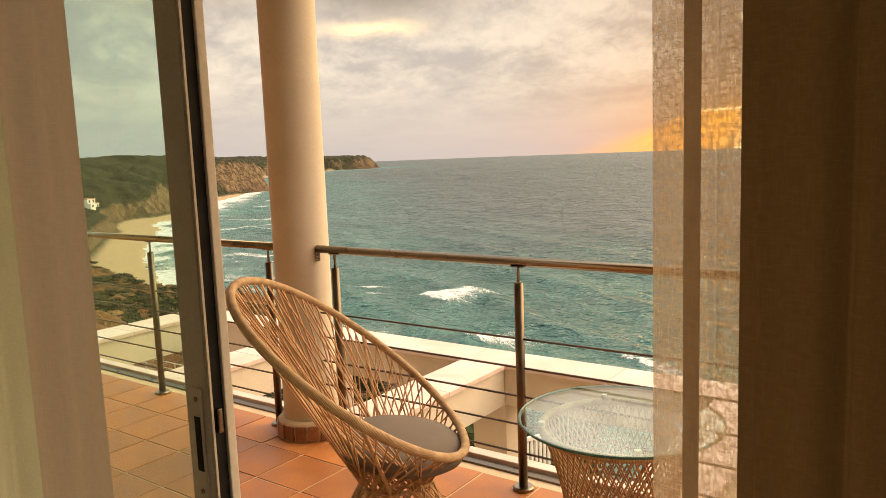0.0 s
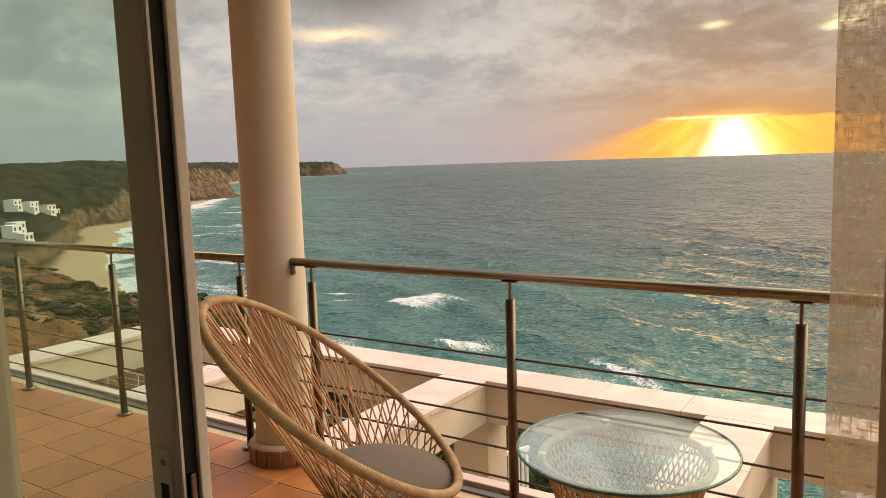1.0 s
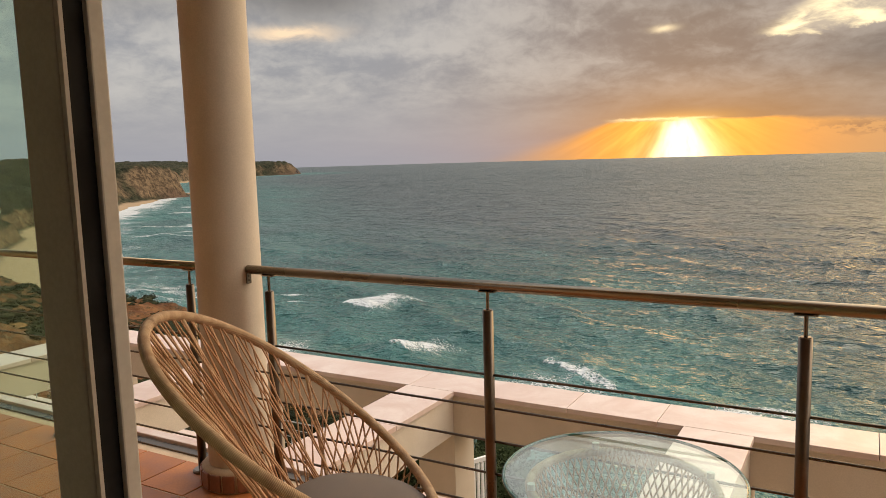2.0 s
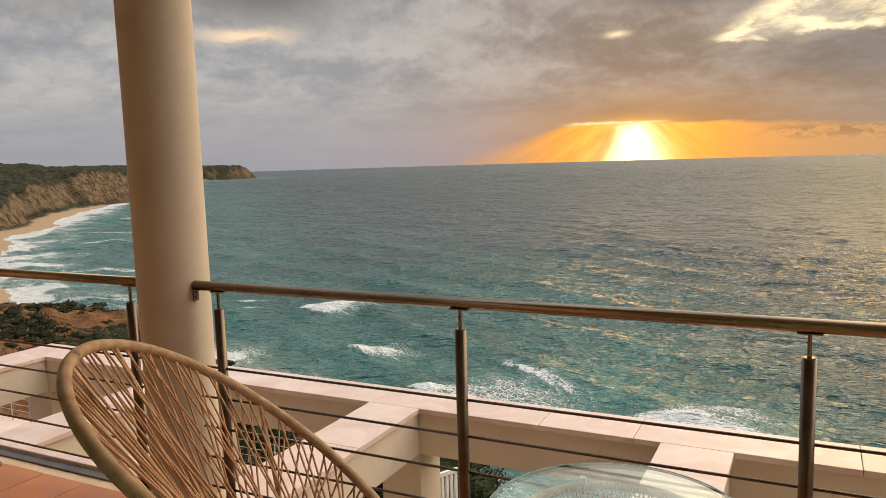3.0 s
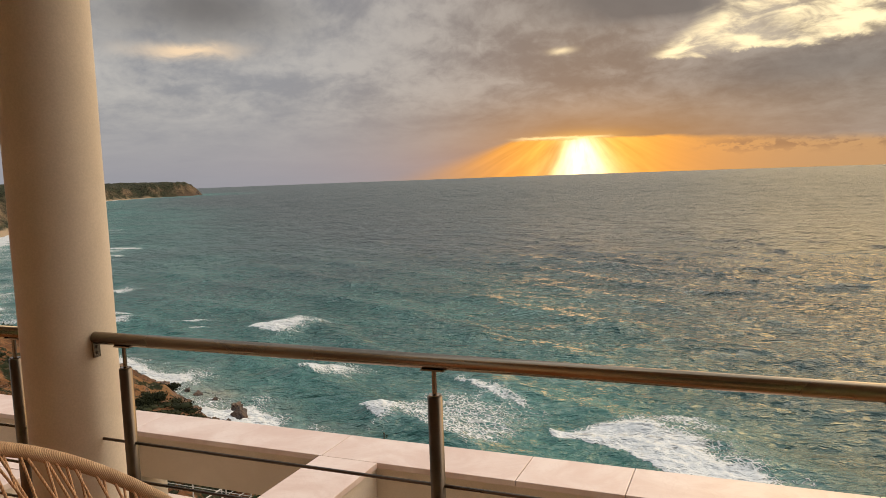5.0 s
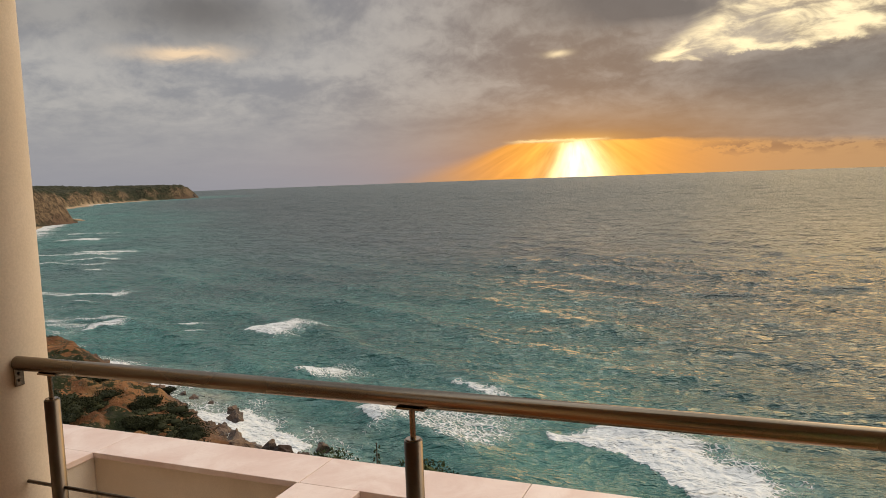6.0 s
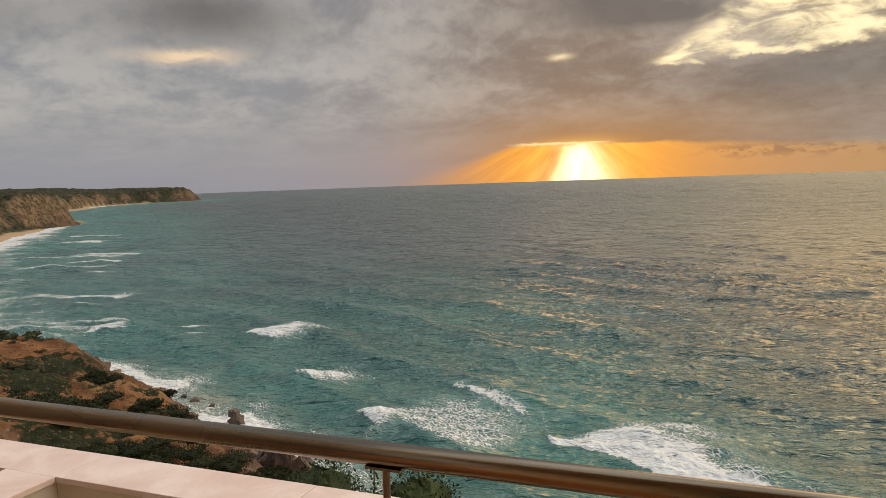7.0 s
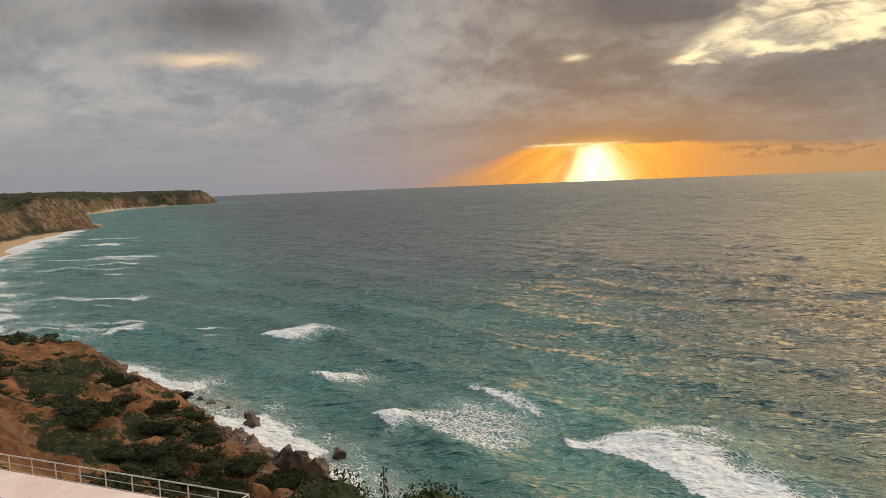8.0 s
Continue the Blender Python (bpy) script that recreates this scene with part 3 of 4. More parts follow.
def sheet_mesh(name, x, y, z, mat, attrs, close=False):
    nr, na = x.shape
    me = bpy.data.meshes.new(name)
    i = np.arange(nr * na).reshape(nr, na)
    quads = np.stack([i[:-1, :-1], i[1:, :-1], i[1:, 1:], i[:-1, 1:]], -1).reshape(-1, 4)
    me.vertices.add(nr * na)
    me.vertices.foreach_set("co", np.stack([x, y, z], -1).astype(np.float32).ravel())
    me.loops.add(quads.size)
    me.loops.foreach_set("vertex_index", quads.astype(np.int32).ravel())
    me.polygons.add(len(quads))
    me.polygons.foreach_set("loop_start", np.arange(0, quads.size, 4, dtype=np.int32))
    me.update(calc_edges=True)
    me.polygons.foreach_set("use_smooth", [True] * len(quads))
    for key, v in attrs.items():
        me.attributes.new(key, "FLOAT", "POINT").data.foreach_set("value", np.ascontiguousarray(v, np.float32).ravel())
    me.materials.append(mat)
    me.validate()
    return new(name, me)


def geometric(a, b, ratio):
    return a * ratio ** np.arange(0, int(math.log(b / a) / math.log(ratio)) + 2)


# ---------------------------------------------------------------- sea
CREST = np.array((0.886, -0.463))        # along the swell's crests
BREAKERS = [  # x, y, half length, depth, turn in degrees off the crest line, strength
    (-13, 118, 23, 9.0, -16, 1.12), (-53, 127, 21, 15.0, 4, 0.60), (-67, 124, 9, 4.5, -22, 1.0), (-51, 146, 17, 2.4, -8, 0.74),
    (-93, 152, 10, 8.0, 10, 0.86), (-96, 150, 6, 5.0, -20, 1.0), (-136, 190, 12, 10.0, 4, 1.25), (-124, 199, 9, 1.6, 44, 0.80), (-8, 133, 13, 6.0, -10, 0.55),
    (-172, 196, 11, 2.2, 30, 0.70), (-197, 186, 9, 6.5, 44, 0.98), (-222, 180, 22, 4.0, 46, 0.62), (-214, 192, 26, 4.0, 44, 0.60),
    (-163, 188, 5, 1.6, 40, 0.85), (-250, 222, 7, 4.0, 48, 0.85), (-262, 240, 17, 6.0, 46, 0.90), (-290, 232, 22, 7.0, 46, 0.55),
    (-340, 312, 9, 4.0, 44, 0.90), (-386, 332, 40, 6.0, 44, 0.70), (-393, 357, 20, 7.0, 44, 1.00), (-445, 378, 52, 8.0, 44, 0.66), (-428, 398, 30, 7.0, 44, 0.86),
    (-555, 488, 26, 11.0, 44, 0.95), (-610, 560, 30, 9.0, 44, 0.75), (-168, 149, 6, 2.4, 30, 0.95), (-186, 160, 10, 3.0, 36, 0.60), (-560, 535, 60, 5.0, 44, 0.45)]


def spread_radii(near, far, first, power):
    """Rings whose spacing grows faster than their distance, as the eye sees the sea's surface foreshortened."""
    out = [near]
    while out[-1] < far:
        out.append(out[-1] + first * (out[-1] / near) ** power)
    return np.array(out)


def wind_sea(x, y, r, gap):
    """A random sea: many small wave trains round the wind's direction, with crests drawn together. gap is the mesh spacing."""
    rs = np.random.RandomState(17)
    count, mss = 150, 0.060
    z, dx, dy = np.zeros_like(x), np.zeros_like(x), np.zeros_like(x)
    lost = np.zeros_like(x)
    gust = (0.95 + 0.50 * fbm(x / 210, y / 120, 3, 33)).astype(np.float32)
    for i in range(count):
        lam = math.exp(rs.uniform(math.log(1.7), math.log(46.0)))
        way = radians(rs.normal(4.0, 24.0))
        kx, ky = -math.sin(way) * 2 * math.pi / lam, math.cos(way) * 2 * math.pi / lam
        steep = math.sqrt(2 * mss / count) * min(1.5, max(0.45, (lam / 6.0) ** -0.5))
        amp = steep * lam / (2 * math.pi)
        keep = smooth01(lam / gap, 0.7, 1.9).astype(np.float32)
        ph = kx * x + ky * y + rs.uniform(0, 6.283)
        c, s = np.cos(ph) * keep, np.sin(ph) * keep
        z += amp * c
        dx += 0.9 * amp * math.sin(way) * s
        dy -= 0.9 * amp * math.cos(way) * s
        lost += steep * steep / 2 * (1 - keep)
    z, dx, dy = z * gust, dx * gust, dy * gust
    # long low swell trains far out
    out = smooth01(r, 500, 1500)
    for i in range(40):
        lam = math.exp(rs.uniform(math.log(24.0), math.log(110.0)))
        way = radians(rs.normal(4.0, 26.0))
        keep = out * smooth01(lam / gap, 0.7, 1.9)
        z += 0.018 * lam / (2 * math.pi) * keep * np.cos((-math.sin(way) * x + math.cos(way) * y) * 2 * math.pi / lam + rs.uniform(0, 6.283))
    return z, dx, dy, lost


def build_sea():
    az = np.concatenate([np.arange(-110, -9, 4.0), np.arange(-9, 68, 0.10), np.arange(68, 112, 4.0)])
    radii = spread_radii(60.0, 4850.0, 0.15, 1.38)
    x, y = (a.astype(np.float32) for a in polar_sheet("sea", az, radii))
    r = np.hypot(x + 1, y - 1.5)
    u, v = x * CREST[0] + y * CREST[1], -x * CREST[1] + y * CREST[0]
    gap = np.maximum(0.15 * (r / 60.0) ** 1.38, r * 0.00175)
    d, s = coast_distance(x, y)
    off = -d
    z, dx, dy, lost = wind_sea(x, y, r, gap)
    # the shore damps the wind waves; the swell stands up there
    calm = 0.72 + 0.28 * smooth01(off, 15, 160)
    z, dx, dy = z * calm, dx * calm, dy * calm
    bend = fbm(x / 90, y / 90, 3, 21) * 20
    rise = smooth01(r, 900, 180) * 0.85 * (0.5 + 1.1 * (vnoise(u / 80, v / 45, 4) + 0.5))
    z += rise * (np.exp(1.7 * np.sin((v + bend) * 2 * math.pi / 34)) / 3 - 0.5)
    foam = np.zeros_like(x)
    wide = np.interp(s, [0, 6, 9, 10.5, 13, 16, 18, 22, 28], [7, 9, 12, 24, 28, 17, 5, 11, 3])
    edge = off + fbm(x / 16, y / 16, 4, 51) * wide * 1.3
    foam = np.maximum(foam, 1.15 * smooth01(edge, wide * 1.2, wide * 0.25))
    foam = np.maximum(foam, 0.46 * smooth01(edge, wide * 2.4, wide * 0.8))
    for bx, by, half, deep, turn, strength in BREAKERS:
        c, sn = math.cos(radians(turn)), math.sin(radians(turn))
        ex, ey = CREST[0] * c - CREST[1] * sn, CREST[0] * sn + CREST[1] * c
        p, q = (x - bx) * ex + (y - by) * ey, -(x - bx) * ey + (y - by) * ex
        q = q + fbm(x / (deep * 1.6), y / (deep * 1.6), 4, 61) * deep * 0.9 + 0.5 * deep * (p / half) ** 2
        p = p + 0.3 * half * fbm(q / deep + bx, p / half, 2, 64)
        along = smooth01(-p, half, half * 0.75) * (smooth01(p, half * 1.1, half * 0.6) if half > 15 else smooth01(p, half * 1.25, -half * 0.35))
        front = smooth01(q, -deep * 0.62, -deep * 0.45)
        tail = smooth01(q, deep * 1.8, -deep * 0.1)
        body = along * front * tail
        foam = np.maximum(foam, strength * body)
        foam = np.maximum(foam, 0.40 * strength * smooth01(np.abs(p), half * 1.35, half * 0.5) * smooth01(np.abs(q - deep * 0.6), deep * 2.0, 0))
        z += 1.3 * min(deep / 5.0, 1) * min(strength, 1) * smooth01(np.abs(p), half * 1.5, 0) * np.exp(-((q + deep * 0.1) / (deep * 0.8)) ** 2)
    tips = smooth01(vnoise(u / 9, v / 2.6, 71) + 0.7 * vnoise(u / 60, v / 60, 72), 0.64, 0.76) * smooth01(r, 420, 150) * smooth01(off, 240, 120)
    foam = np.maximum(foam, 0.62 * tips)
    z += foam * 0.40 * (vnoise(x / 0.8, y / 0.8, 81) + 0.5) * smooth01(r, 400, 160)
    hush = smooth01(off, -2, 10) * 0.8 + 0.2
    shallow = np.maximum(smooth01(off, 300, 10) * (0.92 + 0.5 * fbm(x / 60, y / 60, 3, 91)), 0.0) * (0.2 + 0.8 * smooth01(x + 0.25 * (y - 120), 45, -40))
    stirred = smooth01(off + fbm(x / 9, y / 9, 3, 93) * 12, 24, 4) * smooth01(s, 9.5, 8)
    chop = (0.42 + 0.43 * smooth01(np.log(r), math.log(160), math.log(900))) * (2 * (lost + 0.002)) ** 0.25
    reach = 0.62 + 0.38 * smooth01(np.log(r), math.log(110), math.log(420))
    ob = sheet_mesh("sea", x + dx * hush, y + dy * hush, z * hush + SEA_Z, SEA, {"foam": np.clip(foam, 0, 1.2), "shallow": np.clip(shallow, 0, 1), "stirred": stirred, "chop": chop, "reach": reach})
    tagged(ob, "teal sea with small waves and white breakers", "water", kind="structure")


def build_ground():
    az = np.concatenate([np.arange(-180, 20, 4.0), np.arange(20, 68, 0.14), np.arange(68, 181, 4.0)])
    radii = geometric(0.5, 4700.0, 1.021)
    radii = np.concatenate([radii[radii < 60], geometric(60.0, 4700.0, 1.0085)])
    x, y = polar_sheet("ground", az, radii)
    z, sand, far, d, rocky = ground_height(x, y)
    ob = sheet_mesh("ground", x, y, z, LAND, {"sand": sand, "far": far, "rocky": rocky})
    tagged(ob, "red-brown coastal slope with dark scrub, cliffs and sand", "ground", kind="structure")


build_sea()
build_ground()

# ---------------------------------------------------------------- house and balcony
WALL_IN, WALL_OUT = 0.82, 1.00
OPEN_L, OPEN_R, OPEN_TOP = -3.35, 0.55, 2.30
structure("floor", boxed(-3.8, 2.6, -3.6, 1.0, -0.30, 0.0), STONE_IN, "pale stone floor of the room", "floor")
structure("ceiling", boxed(-3.8, 2.6, -3.6, 0.82, 2.62, 2.80), PLASTER_IN, "plain cream ceiling", "ceiling")
structure("wall_west", boxed(-3.98, -3.8, -3.6, 0.82, -0.3, 2.8), PLASTER_IN, "plain cream side wall", "wall")
structure("wall_east", boxed(2.6, 2.78, -3.6, 0.82, -0.3, 2.8), PLASTER_IN, "plain cream side wall", "wall")
structure("wall_south", boxed(-3.98, 2.78, -3.78, -3.6, -0.3, 2.8), PLASTER_IN, "plain cream back wall", "wall")
bm = boxed(-7.0, OPEN_L, WALL_IN, WALL_OUT, -0.3, 2.8)
box(bm, OPEN_R, 3.4, WALL_IN, WALL_OUT, -0.3, 2.8)
box(bm, OPEN_L, OPEN_R, WALL_IN, WALL_OUT, OPEN_TOP, 2.8)
structure("wall_north", bm, PLASTER, "cream plastered wall with a wide door opening", "wall")
structure("roof_beam", boxed(-7.0, 3.4, 2.70, 2.98, 2.72, 3.0, bevel=0.01), PLASTER, "plain cream beam that the column carries", "beam")
# out-of-view slab added to keep overhead sky light off column, chair and tiles
structure("balcony_roof", boxed(-7.0, 3.4, 1.0, 2.697, 2.72, 2.90), PLASTER, "unseen plain cream roof slab added to shade the balcony", "roof")
structure("wall_lower", boxed(-7.0, 3.4, 2.7, 3.02, -6.5, -0.32), PLASTER, "cream plastered wall under the balcony", "wall")

balcony = structure("balcony_floor", boxed(-7.0, 3.4, 1.0, 2.985, -0.30, -0.004), GROUT, "terracotta tiled balcony floor with pale joints", "floor")
lip = structure("trim", boxed(-7.0, 3.4, 2.985, 3.05, -0.30, 0.022, bevel=0.006), MARBLE, "pale stone strip along the balcony edge", "trim")
gutter = structure("drain_channel", boxed(-7.0, 3.4, 2.925, 2.975, -0.0035, 0.006), STEEL_DARK, "dark narrow channel along the floor edge", "drain")

# pergola: plastered beams with marble copings
BEAM_TOP, BEAM_BOT = -0.025, -0.28
LONG0, LONG1 = 4.37, 4.645
CROSS = [(-6.34, -6.02), (-4.65, -4.34), (-2.99, -2.69), (-1.27, -0.965), (0.44, 0.75)]
pergola = thing("pergola", (-2.8, 4.0, BEAM_BOT), "cream plastered beam frame with pale marble copings", "pergola", kind="structure")


def placed(name, bm, mat, parent, label="", smooth=False):
    """A part that is built in world coordinates."""
    ob = part(name, bm, mat, parent, label, smooth)
    ob.matrix_parent_inverse = Matrix.Translation(-Vector(parent.location))
    return ob


placed("long_beam", boxed(-6.34, 0.75, LONG0, LONG1, BEAM_BOT, BEAM_TOP), PLASTER, pergola)
for a, b in CROSS:
    placed("cross_beam", boxed(a, b, 3.05, LONG0 - 0.003, BEAM_BOT, BEAM_TOP), PLASTER, pergola)
    placed("pillar", boxed(a + 0.03, b - 0.003, LONG0 + 0.01, LONG1 - 0.01, -6.5, BEAM_BOT - 0.002), PLASTER, pergola)
joints = [-6.36, -5.3, -4.315, -3.0, -1.94, -1.43, -0.4, 0.77]
rng = random.Random(4)
for a, b in zip(joints, joints[1:]):
    placed("coping_slab", boxed(a + 0.0015, b - 0.0015, LONG0 - 0.022, LONG1 + 0.02, BEAM_TOP + 0.001, 0.006 + rng.uniform(0, 0.002), bevel=0.003), MARBLE, pergola)
for a, b in CROSS:
    for y0, y1 in ((3.052, 3.70), (3.70, LONG0 - 0.0225)):
        placed("coping_slab", boxed(a - 0.02, b + 0.02, y0 + 0.0015, y1 - 0.0015, BEAM_TOP + 0.001, 0.006 + rng.uniform(0, 0.002), bevel=0.003), MARBLE, pergola)

# column with a ring of tiles round its foot
COL = Vector((-2.9585, 2.841, 0.0))
column = thing("column", COL, "round cream plastered column with a terracotta tile foot", "column", kind="structure")
prof = [(0.1412, 0.0), (0.1412, 0.4), (0.1420, 1.0), (0.1412, 1.6), (0.1418, 2.2), (0.1412, 2.719)]
part("shaft", lathe(prof, 64), PLASTER, column, smooth=True)
part("foot", lathe([(0.173, 0.0), (0.173, 0.088), (0.165, 0.098), (0.143, 0.102)], 64), GROUT, column, smooth=True)
bm = bmesh.new()
box(bm, -0.027, 0.027, -0.009, 0.009, 0.008, 0.084, bevel=0.003)
foot_tile = link_mesh("foot_tile", bm, TERRACOTTA_DARK)
for i in range(17):
    a = 2 * math.pi * i / 17
    share("foot_tile", foot_tile, Matrix.Translation((0.172 * math.cos(a), 0.172 * math.sin(a), 0)) @ Matrix.Rotation(a + math.pi / 2, 4, "Z"), column)

# ---------------------------------------------------------------- railing
RAIL_Y = 2.815
WIRES = (0.66, 0.535, 0.41, 0.285, 0.16)


def railing(x0, x1, posts, label):
    r = thing("balcony_railing", (x0, RAIL_Y, 0), label, "railing", "balcony railings")
    w = x1 - x0
    bm = rod(bmesh.new(), (0, 0, 0.9865), (w, 0, 0.9865), 0.0195, 24)
    part("handrail", bm, STEEL_RAIL, r, smooth=True)
    for end in (0, w):
        sgn = 1 if end == 0 else -1
        bm = boxed(end - 0.003 * sgn if sgn > 0 else end - 0.005, end + 0.005 if sgn > 0 else end + 0.003, -0.013, 0.013, 0.925, 0.99, bevel=0.0025)
        for z in (0.94, 0.958):
            rod(bm, (end, 0, z), (end + 0.010 * sgn, 0, z), 0.005, 8)
        part("wall_bracket", bm, STEEL, r)
    for z in WIRES:
        part("wire", rod(bmesh.new(), (0, 0, z), (w, 0, z), 0.0050, 8), STEEL_DARK, r, smooth=True)
    first = None
    for x in posts:
        px = x - x0
        if first is None:
            post = part("post", rod(bmesh.new(), (0, 0, 0.012), (0, 0, 0.897), 0.0195, 18), STEEL_DARK, r, smooth=False)
            for f in post.data.polygons:
                f.use_smooth = len(f.vertices) == 4
            post.location = (px, 0, 0)
            part("base_plate", lathe([(0.046, 0.0), (0.046, 0.010), (0.040, 0.016), (0.022, 0.017)], 24), STEEL, post)
            part("stud", rod(rod(bmesh.new(), (0, 0, 0.897), (0, 0, 0.966), 0.0062, 10), (0, 0, 0.893), (0, 0, 0.9005), 0.016, 12), STEEL, post)
            part("saddle", boxed(-0.032, 0.032, -0.012, 0.012, 0.9635, 0.968), STEEL, post)
            first = post
        else:
            p = share("post", first.data, Matrix.Translation((px, 0, 0)), r)
            for c in first.children:
                share(c.name.split(".")[0], c.data, Matrix.Identity(4), p)
    return r


railing(-2.816, 2.6, (-2.70, -1.66, -0.632, 0.40, 1.43, 2.46), "steel railing with round handrail and five thin wires")
railing(-6.9, -3.098, (-6.35, -5.32, -4.265, -3.185), "steel railing with round handrail and five thin wires")

# ---------------------------------------------------------------- rope chair and table
STRAND = {}


def strand_mesh(r, mat, key):
    if key not in STRAND:
        bm = bmesh.new()
        bmesh.ops.create_cone(bm, cap_ends=False, segments=6, radius1=r, radius2=r, depth=1)
        STRAND[key] = link_mesh("strand", bm, mat, True)
    return STRAND[key]


def rope_chair():
    base = Vector((-1.79, 2.13, 0.0))
    ch = thing("rope_chair", base, "round woven natural rope chair with a tilted rim", "chair")
    phi, tau, A, B, egg = 0.684, 0.663, 0.475, 0.495, 0.04
    ctr = Vector((-1.842, 1.992, 0.740)) - base
    g, l = Vector((math.cos(phi), math.sin(phi), 0)), Vector((-math.sin(phi), math.cos(phi), 0))
    a = -g * math.cos(tau) + Vector((0, 0, math.sin(tau)))

    def rim(t, k=1.0):
        return ctr + k * A * math.cos(t) * a + k * B * math.sin(t) * (1 + egg * math.cos(t)) * l

    part("rim", tube([rim(2 * math.pi * i / 120) for i in range(120)], 0.0150, 14), ROPE_RIM, ch, "rope-wrapped tubular rim", True)
    n = 64
    mid_z, mid_r, low_r = 0.285, 0.125, 0.27

    def ring(t, r, z):
        return Vector((r * math.cos(t), r * math.sin(t), z))

    part("waist_ring", tube([ring(2 * math.pi * i / 48, mid_r, mid_z) for i in range(48)], 0.008, 8), ROPE_RIM, ch, "", True)
    part("base_ring", tube([ring(2 * math.pi * i / 64, low_r, 0.014) for i in range(64)], 0.014, 10), ROPE_RIM, ch, "", True)
    me = strand_mesh(0.0030, ROPE, "chair")
    rnd = random.Random(11)
    for i in range(n):
        t = 2 * math.pi * (i + 0.5) / n
        for side in (-1, 1):
            top = rim(t + side * 0.012 + rnd.uniform(-0.03, 0.03))
            heading = math.atan2(top.y, top.x)
            turn = heading + side * (0.85 + rnd.uniform(-0.30, 0.25))
            waist = ring(turn, mid_r, mid_z + rnd.uniform(-0.012, 0.012))
            foot = ring(turn + side * 0.75, low_r, 0.02)
            share("strand", me, rod_matrix(top, waist), ch)
            share("strand", me, rod_matrix(waist, foot), ch)
    rods = strand_mesh(0.0070, ROPE_RIM, "frame_rod")
    for t in (-0.55, -0.12, 0.45, 1.6, -1.7):
        top = rim(t)
        h = math.atan2(top.y, top.x)
        share("frame_rod", rods, rod_matrix(top, ring(h, mid_r, mid_z)), ch)
        share("frame_rod", rods, rod_matrix(ring(h, mid_r, mid_z), ring(h, low_r, 0.015)), ch)
    return ch


rope_chair()

prof = [(0.02, 0.0), (0.14, -0.002), (0.19, 0.006), (0.216, 0.024), (0.223, 0.046), (0.217, 0.068), (0.192, 0.086), (0.12, 0.097), (0.02, 0.101)]
cush = lathe(prof, 48)
cushion = tagged(new("seat_cushion", link_mesh("seat_cushion", cush, CUSHION, True)), "round taupe fabric cushion on the rope chair", "cushion")
cushion.matrix_world = Matrix.Translation((-1.742, 2.105, 0.385)) @ Matrix.Rotation(0.673, 4, "Z") @ Matrix.Rotation(0.13, 4, "Y")


def rope_table():
    at = Vector((-1.047, 2.385, 0.0))
    tb = thing("side_table", at, "round woven rope side table with a glass top", "table")
    H = 0.573
    part("tabletop", lathe([(0.318, H - 0.010), (0.324, H - 0.008), (0.324, H - 0.002), (0.318, H)], 72), GLASS_TABLE, tb, "clear greenish round glass top")
    part("glass_edge", tube([(0.3235 * math.cos(2 * math.pi * i / 72), 0.3235 * math.sin(2 * math.pi * i / 72), H - 0.005) for i in range(72)], 0.0045, 8), GLASS_EDGE, tb, "dark green polished edge", True)
    top_r, low_r, mid_r, mid_z = 0.252, 0.25, 0.175, 0.25
    zt = H - 0.038

    def ring(t, r, z):
        return Vector((r * math.cos(t), r * math.sin(t), z))

    part("top_ring", tube([ring(2 * math.pi * i / 64, top_r, zt) for i in range(64)], 0.013, 10), ROPE_RIM, tb, "", True)
    part("base_ring", tube([ring(2 * math.pi * i / 64, low_r, 0.013) for i in range(64)], 0.013, 10), ROPE_RIM, tb, "", True)
    for k in range(4):
        t = 0.6 + k * math.pi / 2
        part("peg", rod(bmesh.new(), ring(t, top_r, zt + 0.01), ring(t, top_r, H - 0.0105), 0.011, 14), WHITE, tb, "small clear plastic peg")
    me = strand_mesh(0.0032, ROPE, "chair")
    n = 62
    for i in range(n):
        t = 2 * math.pi * i / n
        for side in (-1, 1):
            share("strand", me, rod_matrix(ring(t, top_r, zt), ring(t + side * 0.62, mid_r, mid_z)), tb)
            share("strand", me, rod_matrix(ring(t + side * 0.62, mid_r, mid_z), ring(t + side * 1.15, low_r, 0.015)), tb)
    return tb


rope_table()

# ---------------------------------------------------------------- sliding door and curtains
LEAF0, LEAF1 = 0.868, 0.912
door = thing("door_1", (-1.12, LEAF0, 0.03), "open sliding glass door with pale aluminium frame", "door", kind="structure")
GL, GR = -3.2, -1.150
placed("stile", boxed(GR, -1.094, LEAF0, LEAF1, 0.03, 2.26, bevel=0.002), ALU, door)
placed("stile", boxed(GL - 0.07, GL, LEAF0, LEAF1, 0.03, 2.26, bevel=0.002), ALU, door)
placed("edge_lip", boxed(-1.0938, -1.088, LEAF0 + 0.001, LEAF0 + 0.005, 0.03, 2.26), ALU, door)
# outer lip in a whiter tone: the daylight it catches is put into its colour
placed("edge_lip", boxed(-1.0938, -1.086, LEAF1 - 0.017, LEAF1 - 0.001, 0.03, 2.26, bevel=0.002), WHITE, door)
placed("gasket", boxed(-1.0938, -1.0915, LEAF0 + 0.0055, LEAF1 - 0.0175, 0.03, 2.26), RUBBER, door, "black brush gasket in the edge groove")
placed("bottom_rail", boxed(GL + 0.001, GR - 0.001, LEAF0, LEAF1, 0.03, 0.12, bevel=0.002), ALU, door)
placed("top_rail", boxed(GL + 0.001, GR - 0.001, LEAF0, LEAF1, 2.18, 2.26, bevel=0.002), ALU, door)
